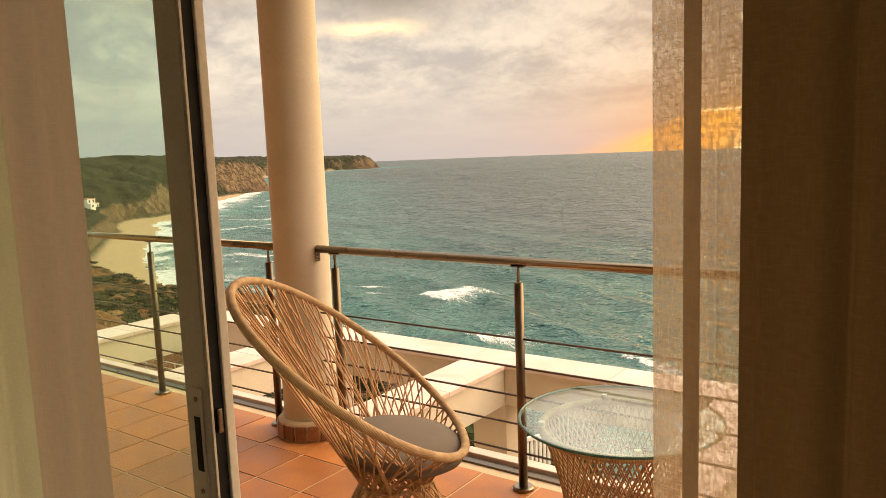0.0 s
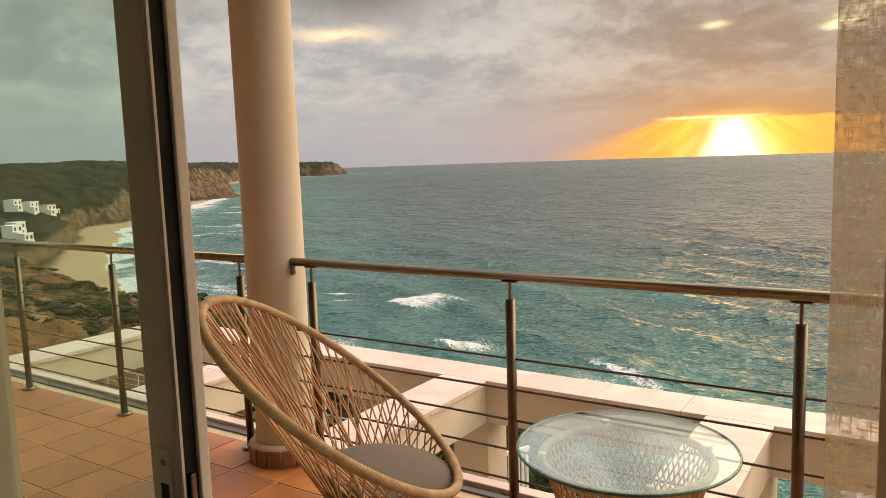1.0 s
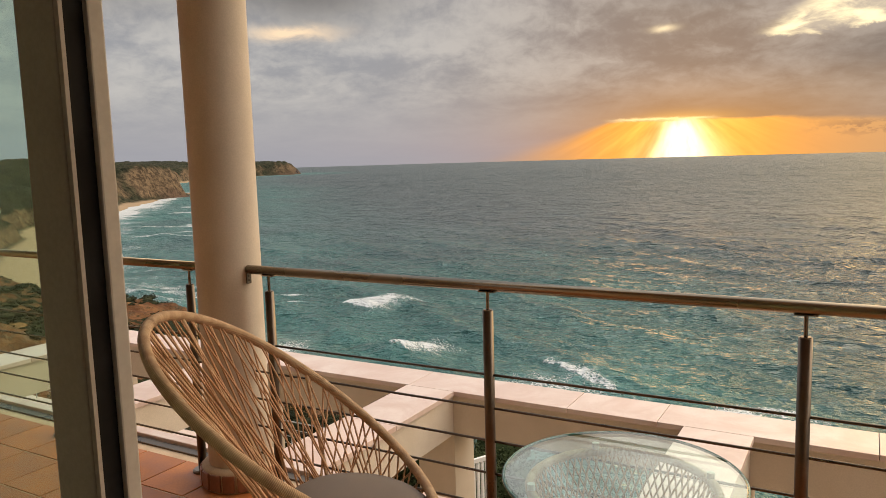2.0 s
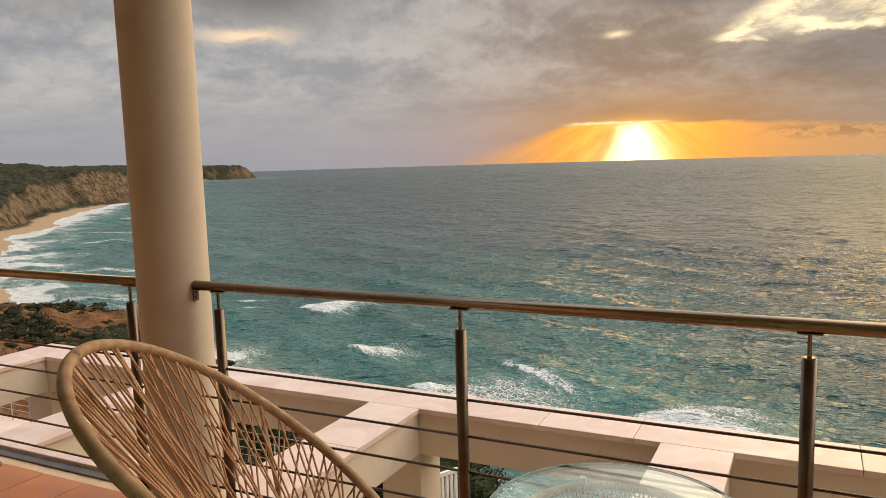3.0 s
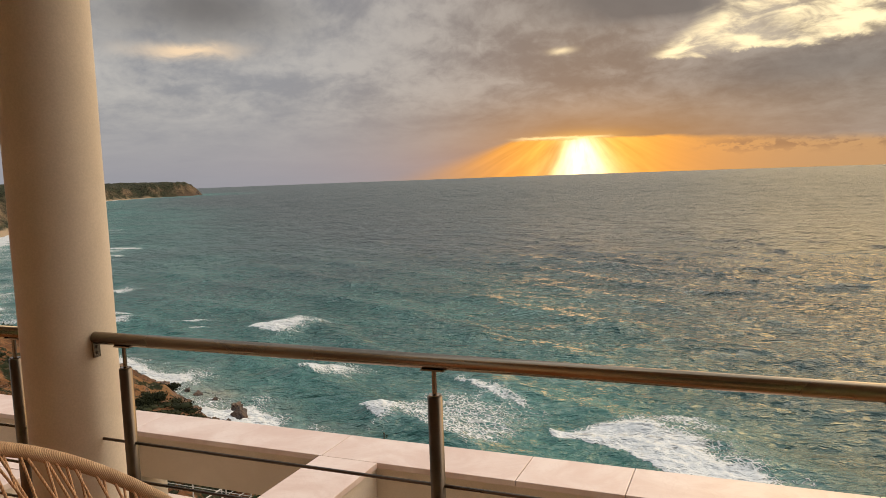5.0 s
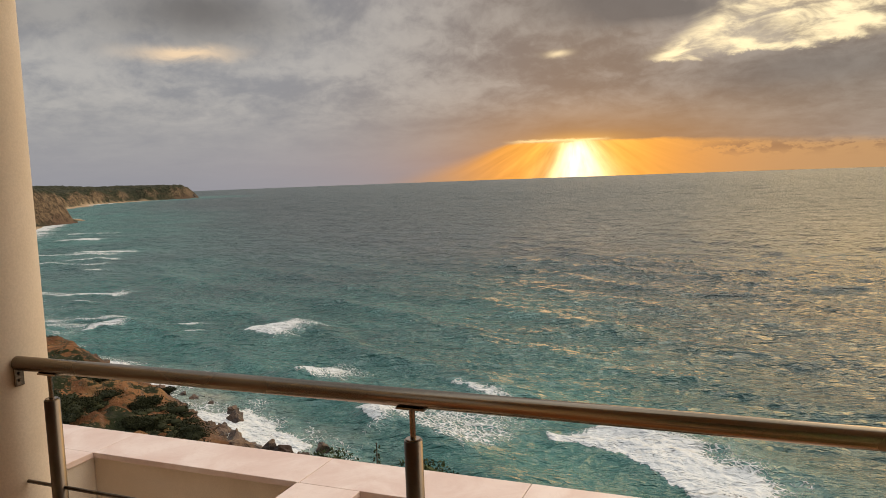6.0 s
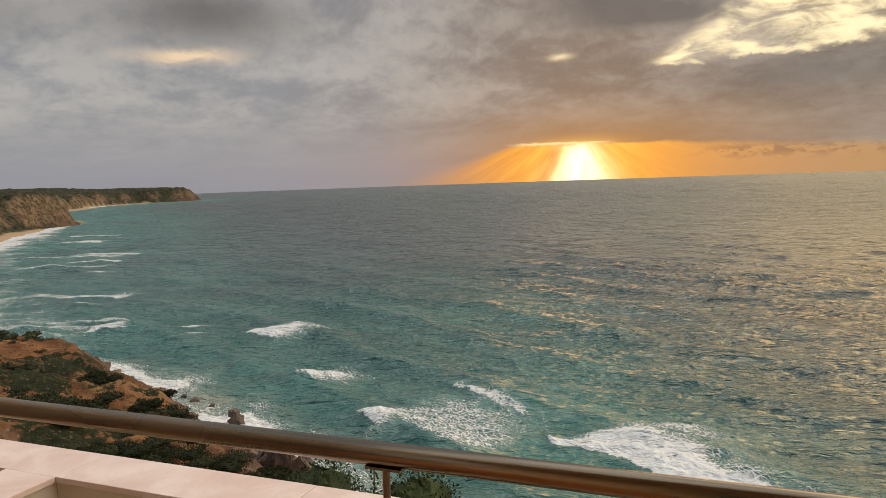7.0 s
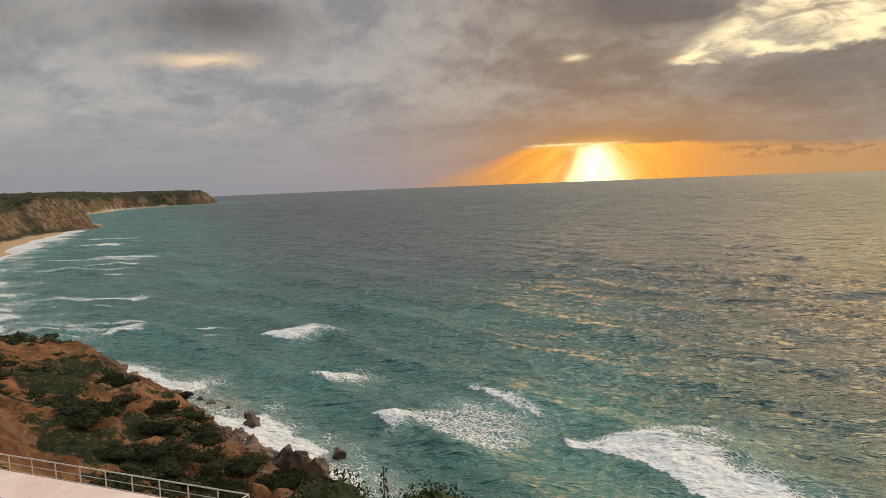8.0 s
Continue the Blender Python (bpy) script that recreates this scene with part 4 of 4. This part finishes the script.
pane = placed("pane", boxed(GL - 0.004, GR + 0.004, 0.886, 0.892, 0.115, 2.185), GLASS_DOOR, door, "greenish tinted glass pane")
pane.visible_shadow = False
plate = placed("pull_plate", boxed(-1.1345, -1.1055, LEAF0 - 0.003, LEAF0 - 0.0003, 0.905, 1.092, bevel=0.0012), ALU, door, "recessed pull plate with two screws")


def under(name, bm, mat, parent, label=""):
    return part(name, bm, mat, parent, label)


under("slot", boxed(-1.1275, -1.1125, LEAF0 - 0.0036, LEAF0 - 0.0031, 0.955, 1.045), RUBBER, plate)
for z in (1.074, 0.921):
    under("screw", rod(bmesh.new(), (-1.12, LEAF0 - 0.0045, z), (-1.12, LEAF0 - 0.0031, z), 0.0042, 12), STEEL, plate)
placed("latch_hook", boxed(-1.0912, -1.083, LEAF0 + 0.010, LEAF0 + 0.018, 1.02, 1.06, bevel=0.002), STEEL, door, "small steel latch hook")
track = structure("door_track", boxed(OPEN_L, OPEN_R, 0.83, 0.99, 0.0, 0.028, bevel=0.003), ALU, "pale aluminium sliding door track", "track")
structure("door_head", boxed(OPEN_L, OPEN_R, 0.83, 0.99, 2.262, 2.299), ALU, "pale aluminium head track", "track")


def cloth(line, folds, depth, lo, hi, seed, sub, push=0.0):
    """A stretch of hanging cloth along a line of plan points, with uneven soft folds that open towards the floor."""
    z0, z1 = 0.012, 2.50
    rnd = random.Random(seed)
    pts = [Vector((*p, 0)) for p in line]
    lens = [0]
    for p, q in zip(pts, pts[1:]):
        lens.append(lens[-1] + (q - p).length)
    n = int(lens[-1] / sub)
    rows = max(2, int((hi - lo) * 16))
    ph = [rnd.uniform(0, 6.28) for _ in range(6)]
    bm = bmesh.new()
    grid = []
    for j in range(rows + 1):
        v = (lo + (hi - lo) * j / rows - z0) / (z1 - z0)
        row = []
        for i in range(n + 1):
            s = lens[-1] * i / n
            k = max(m for m in range(len(lens) - 1) if lens[m] <= s + 1e-9)
            t = (s - lens[k]) / (lens[k + 1] - lens[k])
            p = pts[k].lerp(pts[k + 1], t)
            d = (pts[k + 1] - pts[k]).normalized()
            nrm = Vector((-d.y, d.x, 0))
            u = s * folds
            w = math.sin(u * 6.283 + ph[0] + 0.4 * math.sin(v * 2.1 + ph[1])) + 0.45 * math.sin(u * 11.1 + ph[2] + v * 0.7) + 0.2 * math.sin(u * 23.0 + ph[3])
            amp = depth * (0.65 + 0.35 * (1 - v)) * min(1, 6 * min(i, n - i) / n + 0.35)
            off = nrm * (w * amp + push) + d * (0.25 * depth * math.sin(u * 12.6 + ph[4]))
            row.append(bm.verts.new((p.x + off.x, p.y + off.y, z0 + (z1 - z0) * v)))
        grid.append(row)
    for a, b in zip(grid, grid[1:]):
        for i in range(n):
            bm.faces.new((a[i], a[i + 1], b[i + 1], b[i]))
    return bm


def curtain(name, line, mat, label, folds, depth, seed=0, sub=0.006):
    c = thing(name, (0, 0, 0.012), label, "curtain")
    for piece, lo, hi, push in (("cloth", 0.10, 2.50, 0.0), ("hem", 0.012, 0.103, 0.0012)):
        p = part(piece, cloth(line, folds, depth, lo, hi, seed, sub, push), mat, c, smooth=True)
        p.location = (0, 0, -0.012)
    return c


sheer = curtain("sheer_curtain", [(-0.352, 0.79), (-0.20, 0.785), (0.12, 0.785)], SHEER, "sheer unbleached linen curtain drawn aside", 8.5, 0.024, seed=3, sub=0.003)
turned = part("side_hem", cloth([(-0.353, 0.784), (-0.20, 0.779), (0.12, 0.779)], 8.5, 0.024, 0.012, 2.50, 3, 0.003), SHEER_FOLD, sheer, "doubled fold of linen", smooth=True)
turned.location = (0, 0, -0.012)
bm = bmesh.new()
bm.from_mesh(turned.data)
bmesh.ops.delete(bm, geom=[f for f in bm.faces if not -0.327 < f.calc_center_median().x < -0.312], context="FACES")
bm.to_mesh(turned.data)
bm.free()
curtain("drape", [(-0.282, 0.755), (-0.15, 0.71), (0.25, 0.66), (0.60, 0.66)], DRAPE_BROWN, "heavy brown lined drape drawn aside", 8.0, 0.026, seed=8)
curtain("drape", [(-0.502, 0.376), (-0.567, 0.381), (-0.602, 0.396), (-0.627, 0.416)], DRAPE, "pale beige lined drape drawn aside", 13.0, 0.010, seed=5, sub=0.004)
curtain("lining_curtain", [(-1.29, 0.775), (-1.55, 0.77), (-2.0, 0.775)], LINING, "thin off-white curtain beside the glass", 9.0, 0.018, seed=11)
structure("curtain_rail", boxed(-3.3, 1.6, 0.40, 0.78, 2.50, 2.62), PLASTER_IN, "plain boxed curtain rail under the ceiling", "curtain rail")

# ---------------------------------------------------------------- garden, shore and distance


def height_at(x, y):
    return float(ground_height(np.array([float(x)]), np.array([float(y)]))[0][0])


def blob(verts, faces, c, r, rs, nu=12, nv=6):
    """A lumpy closed mound of quads round c."""
    ph = rs.uniform(0, 6.28, 4)
    b = len(verts)
    for j in range(nv + 1):
        el = -0.5 + (math.pi / 2 + 0.5) * j / nv
        for i in range(nu):
            a = 2 * math.pi * i / nu
            k = 1 + 0.16 * math.sin(3 * a + ph[0]) * math.cos(2 * el) + 0.12 * math.sin(5 * a + ph[1] + 3 * el)
            verts.append((c[0] + r[0] * k * math.cos(el) * math.cos(a), c[1] + r[1] * k * math.cos(el) * math.sin(a), c[2] + r[2] * k * math.sin(el)))
    for j in range(nv):
        for i in range(nu):
            p, q = b + j * nu + i, b + j * nu + (i + 1) % nu
            faces.append((p, q, q + nu, p + nu))


def leaf_cloud(seed, count, size, spread, flat=0.7, core=0.78):
    """Many small bent leaves through and round lumpy mounds, with an uneven outline."""
    rs = np.random.RandomState(seed)
    lobes = rs.normal(0, 1, (7, 3)) * np.array(spread) * 0.42
    lobes[:, 2] = np.abs(lobes[:, 2]) * flat
    verts, faces = [], []
    rad = np.array(spread) * 0.42
    for c in lobes:
        blob(verts, faces, c, rad * core * rs.uniform(0.75, 1.0), rs)
    for i in range(count):
        c = lobes[rs.randint(len(lobes))]
        d = rs.normal(0, 1, 3)
        d /= np.linalg.norm(d)
        d[2] = abs(d[2]) if rs.rand() < 0.75 else d[2]
        p = c + d * rad * rs.uniform(0.72, 1.02)
        p[2] = max(p[2], -0.1 * spread[2])
        t = rs.normal(0, 1, 3) + d * 0.8
        t /= np.linalg.norm(t)
        s = np.cross(t, rs.normal(0, 1, 3))
        s /= np.linalg.norm(s)
        k = size * rs.uniform(0.6, 1.3)
        b = len(verts)
        verts += [tuple(p), tuple(p + t * k * 0.5 + s * k * 0.28), tuple(p + t * k), tuple(p + t * k * 0.5 - s * k * 0.28)]
        faces.append((b, b + 1, b + 2, b + 3))
    me = bpy.data.meshes.new("leaves")
    me.from_pydata(verts, [], faces)
    return me


def bush(x, y, z, size, seed, label, leaf=0.07, count=2200, leaves=LEAF):
    b = thing("garden_bush", (x, y, z), label, "bush", "garden bushes")
    bm = bmesh.new()
    rnd = random.Random(seed)
    for i in range(6):
        a = rnd.uniform(0, 6.28)
        rod(bm, (0, 0, -0.6), (0.35 * size[0] * math.cos(a), 0.35 * size[1] * math.sin(a), 0.35 * size[2]), 0.03, 6, 0.012)
    part("stems", bm, BARK, b)
    me = leaf_cloud(seed, count, leaf, size)
    me.materials.append(leaves)
    c = new("crown", me)
    c.parent = b
    return b


for i, (x, y, top, w) in enumerate([(-6.0, 9.6, -2.35, 1.5), (-5.0, 9.9, -2.45, 1.5), (-6.9, 10.4, -3.2, 1.6), (-3.6, 8.8, -3.0, 1.7), (-2.2, 8.2, -3.2, 1.8), (-0.9, 8.0, -3.3, 1.7)]):
    bush(x, y, top - 1.0, (w, w, 1.1), 30 + i, "dense dark green shrub in the garden below", 0.055, 6000)

for i, (x, y, w, h) in enumerate([(-18.5, 21.5, 3.6, 2.2), (-15.5, 22.5, 3.4, 2.4), (-21.5, 22.0, 3.2, 1.9), (-17.0, 25.5, 4.0, 2.4), (-13.0, 24.5, 3.2, 2.0), (-25.0, 24.5, 3.4, 1.8), (-22.0, 27.5, 3.6, 2.0), (-11.0, 21.0, 2.6, 2.0)]):
    bush(x, y, height_at(x, y) - 0.1, (w, w * 0.9, h), 50 + i, "broad dark green bush on the slope", 0.13, 5000)

for i, (x, y, w, h) in enumerate([(-64.9, 75.5, 6.5, 2.6), (-61.0, 70.4, 6.0, 2.8), (-66.5, 67.5, 6.5, 2.6), (-70.5, 72.5, 6.0, 2.4), (-57.5, 75.0, 5.0, 2.4), (-74.5, 67.0, 5.5, 2.2),
                                  (-79.0, 76.5, 3.6, 1.8), (-85.5, 86.0, 3.0, 1.7), (-86.0, 70.5, 6.5, 2.4), (-93.5, 79.0, 6.0, 2.2), (-102.0, 92.0, 4.0, 1.8), (-92.0, 95.5, 2.8, 1.7), (-60.0, 80.5, 2.6, 1.5)]):
    bush(x, y, height_at(x, y) - 0.3, (w, w * 0.8, h * 0.8), 70 + i, "broad dark green bush on the red slope", 0.24, 4200, SCRUB)

stalk = thing("flower_stalk", (-5.78, 10.25, -3.4), "tall thin dry flower stalk above the shrubs", "plant")
part("stem", rod(bmesh.new(), (0, 0, -1.5), (0.03, 0, 1.2), 0.02, 8, 0.008), BARK, stalk)
bm = bmesh.new()
rnd = random.Random(6)
for i in range(46):
    z = 0.35 + 0.85 * i / 46
    a = rnd.uniform(0, 6.28)
    k = 0.055 * (1.15 - 0.5 * i / 46)
    bmesh.ops.create_icosphere(bm, subdivisions=1, radius=k * 0.42, matrix=Matrix.Translation((0.03 * z + k * math.cos(a), k * math.sin(a), z)))
tagged(part("seed_pods", bm, LEAF, stalk), kind="stuff")

# lower terrace with its railing
structure("lower_terrace", boxed(-32.0, -13.0, 12.0, 16.6, -10.5, -7.22), PAVING, "pale terrace on the slope below", "terrace")
low = thing("terrace_railing", (-13.05, 16.45, -7.215), "thin pale steel railing round the lower terrace", "railing")
for z in (1.06, 0.82, 0.60, 0.38):
    part("bar", rod(bmesh.new(), (0, 0, z), (-18.5, 0, z), 0.020 if z > 1 else 0.009, 8), STEEL_PALE, low)
    part("bar", rod(bmesh.new(), (0, 0, z), (0, -4.3, z), 0.020 if z > 1 else 0.009, 8), STEEL_PALE, low)
lp = link_mesh("post", rod(bmesh.new(), (0, 0, 0), (0, 0, 1.05), 0.018, 8), STEEL_PALE)
for i in range(20):
    share("post", lp, Matrix.Translation((-0.97 * i, 0, 0)), low)
for i in range(1, 5):
    share("post", lp, Matrix.Translation((0, -0.97 * i, 0)), low)

gate = thing("slatted_panel", (-3.62, 6.42, -2.36), "small white slatted panel on the terrace below", "panel")
part("frame", box(box(boxed(-0.2, 0.2, -0.015, 0.015, 0.93, 0.97), -0.2, 0.2, -0.015, 0.015, 0.0, 0.04), -0.2, -0.16, -0.015, 0.015, -3.2, 0.97), WHITE, gate)
gate.rotation_euler = (0, 0, radians(62))
slat = link_mesh("slat", boxed(-0.012, 0.012, -0.012, 0.012, 0.05, 0.92), WHITE)
for i in range(7):
    share("slat", slat, Matrix.Translation((-0.125 + 0.05 * i, 0, 0)), gate)


def boulder(seed, mat):
    """An angular block: the hull of scattered points, with chipped edges."""
    rs = random.Random(seed)
    bm = bmesh.new()
    for i in range(26):
        d = Vector((rs.gauss(0, 1), rs.gauss(0, 1), rs.gauss(0, 1))).normalized()
        bm.verts.new(d * rs.uniform(0.78, 1.08))
    made = bmesh.ops.convex_hull(bm, input=list(bm.verts))
    bmesh.ops.delete(bm, geom=[v for v in made["geom_interior"] if isinstance(v, bmesh.types.BMVert)], context="VERTS")
    bmesh.ops.subdivide_edges(bm, edges=list(bm.edges), cuts=2, use_grid_fill=True)
    for v in bm.verts:
        v.co *= 1 + 0.24 * noise.fractal(v.co * 2.4 + Vector((seed * 7.1, 0, 0)), 1.0, 2.0, 4)
    return link_mesh("rock", bm, mat)


rocks = [boulder(k, ROCK) for k in range(5)]
ledge_rocks = [boulder(k, ROCK_DRY) for k in range(5, 10)]
rnd = random.Random(21)
spots = [(-69.0, 108.5, 1.5, 0.2), (-98, 121, 1.7, 0.1), (-94, 117, 1.9, 0.1), (-117, 128, 1.0, 0.2), (-112, 126, 1.2, 0.2), (-106, 124, 0.9, 0.2)]
for i in range(70):
    t = rnd.uniform(0, 1)
    k = rnd.randrange(3, 8)
    (ax, ay), (bx, by) = COAST[k], COAST[k + 1]
    nx, ny = -(by - ay), bx - ax
    ln = math.hypot(nx, ny)
    off = rnd.gauss(-0.5, 2.6)
    spots.append((ax + (bx - ax) * t - nx / ln * off, ay + (by - ay) * t - ny / ln * off, rnd.uniform(0.5, 1.9), 0.3))
spots += [(-71.8, 99.2, 3.4, 0.25), (-67.8, 99.6, 3.0, 0.2), (-75.8, 101.6, 2.6, 0.2), (-81.5, 104.0, 3.0, -0.2), (-86.5, 107.0, 2.6, -0.2), (-92, 110.5, 2.4, -0.1), (-1695, 1962, 11, -0.2)]
for x, y, k, sink in spots:
    z = min(max(height_at(x, y), SEA_Z - 0.4), SEA_Z + 3.0)
    ob = new("shore_rock", rocks[rnd.randrange(5)])
    ob.matrix_world = Matrix.Translation((x, y, z + k * sink)) @ Euler((rnd.uniform(0, 6), rnd.uniform(0, 6), rnd.uniform(0, 6))).to_matrix().to_4x4() @ Matrix.Diagonal((k * 1.2, k, k * 0.8, 1))
    tagged(ob, "dark wet rock at the water's edge", "rock", "shore rocks")

# broken brown ledge above the water's edge
placed_rocks = 0
while placed_rocks < 130:
    k = rnd.randrange(4, 8)
    t = rnd.uniform(0, 1)
    (ax, ay), (bx, by) = COAST[k], COAST[k + 1]
    x, y = ax + (bx - ax) * t + rnd.gauss(0, 5), ay + (by - ay) * t + rnd.gauss(0, 5)
    z = height_at(x, y)
    if not SEA_Z + 0.6 < z < SEA_Z + 10:
        continue
    k = 0.45 + 1.3 * rnd.random() ** 2
    ob = new("ledge_rock", ledge_rocks[rnd.randrange(5)])
    ob.matrix_world = Matrix.Translation((x, y, z + 0.1 * k)) @ Euler((rnd.gauss(0, 0.3), rnd.gauss(0, 0.3), rnd.uniform(0, 6))).to_matrix().to_4x4() @ Matrix.Diagonal((k * 1.5, k * 1.1, k * 0.7, 1))
    tagged(ob, "rough brown rock on the broken ledge", "rock", "ledge rocks")
    placed_rocks += 1

# scrub on the near slope: one mass of small leafy cushions
def scrub():
    rs = np.random.RandomState(12)
    bases = []
    for k in range(4):
        me = leaf_cloud(70 + k, 220, 0.15, (1.0, 1.0, 0.42), 0.4, 0.92)
        co = np.empty(len(me.vertices) * 3)
        me.vertices.foreach_get("co", co)
        fc = np.empty(len(me.polygons) * 4, np.int32)
        me.loops.foreach_get("vertex_index", fc)
        bases.append((co.reshape(-1, 3), fc))
        bpy.data.meshes.remove(me)
    a = np.radians(rs.uniform(30, 66, 5200))
    r = np.exp(rs.uniform(math.log(16), math.log(330), 5200))
    x, y = -1 - r * np.sin(a), 1.5 + r * np.cos(a)
    z, sand, far, d, rocky = ground_height(x, y)
    want = fbm(x / 26 + 1, y / 26, 3, 101) + 0.5 * fbm(x / 7, y / 7, 2, 102)
    keep = (want > 0.15) & (d > 11) & (sand < 0.1)
    x, y, z, r = x[keep][:1700], y[keep][:1700], z[keep][:1700], r[keep][:1700]
    verts, loops, total = [], [], 0
    for i in range(len(x)):
        k = rs.uniform(0.35, 1.0) ** 1.5 * 1.9 * (0.5 + 0.009 * min(r[i], 160))
        t = rs.uniform(0, 6.28)
        c, s = math.cos(t), math.sin(t)
        b = bases[i % 4][0] * k
        loops.append(bases[i % 4][1] + total)
        total += len(b)
        verts.append(np.stack([x[i] + b[:, 0] * c - b[:, 1] * s, y[i] + b[:, 0] * s + b[:, 1] * c, z[i] + b[:, 2] - 0.1], -1))
    v = np.concatenate(verts)
    me = bpy.data.meshes.new("scrub")
    me.vertices.add(len(v))
    me.vertices.foreach_set("co", v.astype(np.float32).ravel())
    lp = np.concatenate(loops).astype(np.int32)
    me.loops.add(len(lp))
    me.loops.foreach_set("vertex_index", lp)
    me.polygons.add(len(lp) // 4)
    me.polygons.foreach_set("loop_start", np.arange(0, len(lp), 4, dtype=np.int32))
    me.update(calc_edges=True)
    me.materials.append(SCRUB)
    tagged(new("scrub", me), "low dark green scrub on the red slope", "scrub", kind="stuff")


scrub()


def villa(x, y, w, dep, storeys, turn, roof):
    z = height_at(x, y)
    v = thing("villa", (x, y, z), "white villa on the hillside above the beach", "house", "villas by the beach")
    v.rotation_euler = (0, 0, radians(turn))
    h = 3.1 * storeys
    bm = boxed(-w / 2, w / 2, -dep / 2, dep / 2, -6, h)
    box(bm, -w / 2, w * 0.1, -dep / 2 - 2.5, -dep / 2 - 0.003, -6, h - 3.1)
    part("wall", bm, WHITE, v)
    if roof:
        bm = boxed(-w / 2 - 0.4, w / 2 + 0.4, -dep / 2 - 0.4, dep / 2 + 0.4, h + 0.004, h + 0.5)
        part("roof", bm, ROOF_TILE, v)
    else:
        part("roof", boxed(-w / 2 - 0.2, w / 2 + 0.2, -dep / 2 - 0.2, dep / 2 + 0.2, h + 0.004, h + 0.35), WHITE, v)
    for f in range(storeys):
        n = max(2, int(w / 3.6))
        for i in range(n):
            cx = -w / 2 + (i + 0.5) * w / n
            face = -dep / 2 - (2.5 if cx < w * 0.1 and f < storeys - 1 else 0)
            win = part("window", boxed(cx - 0.9, cx + 0.9, face - 0.06, face - 0.004, f * 3.1 + 0.4, f * 3.1 + 2.4), WHITE, v)
            part("pane", boxed(cx - 0.75, cx + 0.75, face - 0.10, face - 0.064, f * 3.1 + 0.5, f * 3.1 + 2.3), DARK_GLASS, win)
    return v


for args in [(-506, 266, 9, 7, 2, 118, False), (-510, 280, 8, 7, 2, 112, True), (-500, 252, 8, 7, 2, 120, False), (-540, 300, 7, 7, 1, 115, True),
             (-408, 206, 8, 6, 2, 118, False), (-398, 199, 8, 6, 2, 120, False), (-386, 199, 6, 5, 1, 112, False), (-930, 740, 26, 12, 1, 130, False)]:
    villa(*args)

# ---------------------------------------------------------------- balcony tiles
TILE, GAP = 0.29, 0.009
bm = bmesh.new()
box(bm, -TILE / 2 + GAP / 2, TILE / 2 - GAP / 2, -TILE / 2 + GAP / 2, TILE / 2 - GAP / 2, -0.016, 0.0, bevel=0.0025)
tile_me = link_mesh("tile", bm, TERRACOTTA)
rnd = random.Random(9)
for i in range(-14, 18):
    for j in range(-5, 1):
        cx, cy = -2.77 + (i + 0.5) * TILE, 2.58 + (j + 0.5) * TILE
        if cx < -6.9 or cx > 2.4:
            continue
        m = Matrix.Translation((cx, cy, rnd.uniform(-0.0012, 0.0008))) @ Euler((rnd.gauss(0, 0.0015), rnd.gauss(0, 0.0015), rnd.gauss(0, 0.002))).to_matrix().to_4x4()
        share("tile", tile_me, m, balcony)
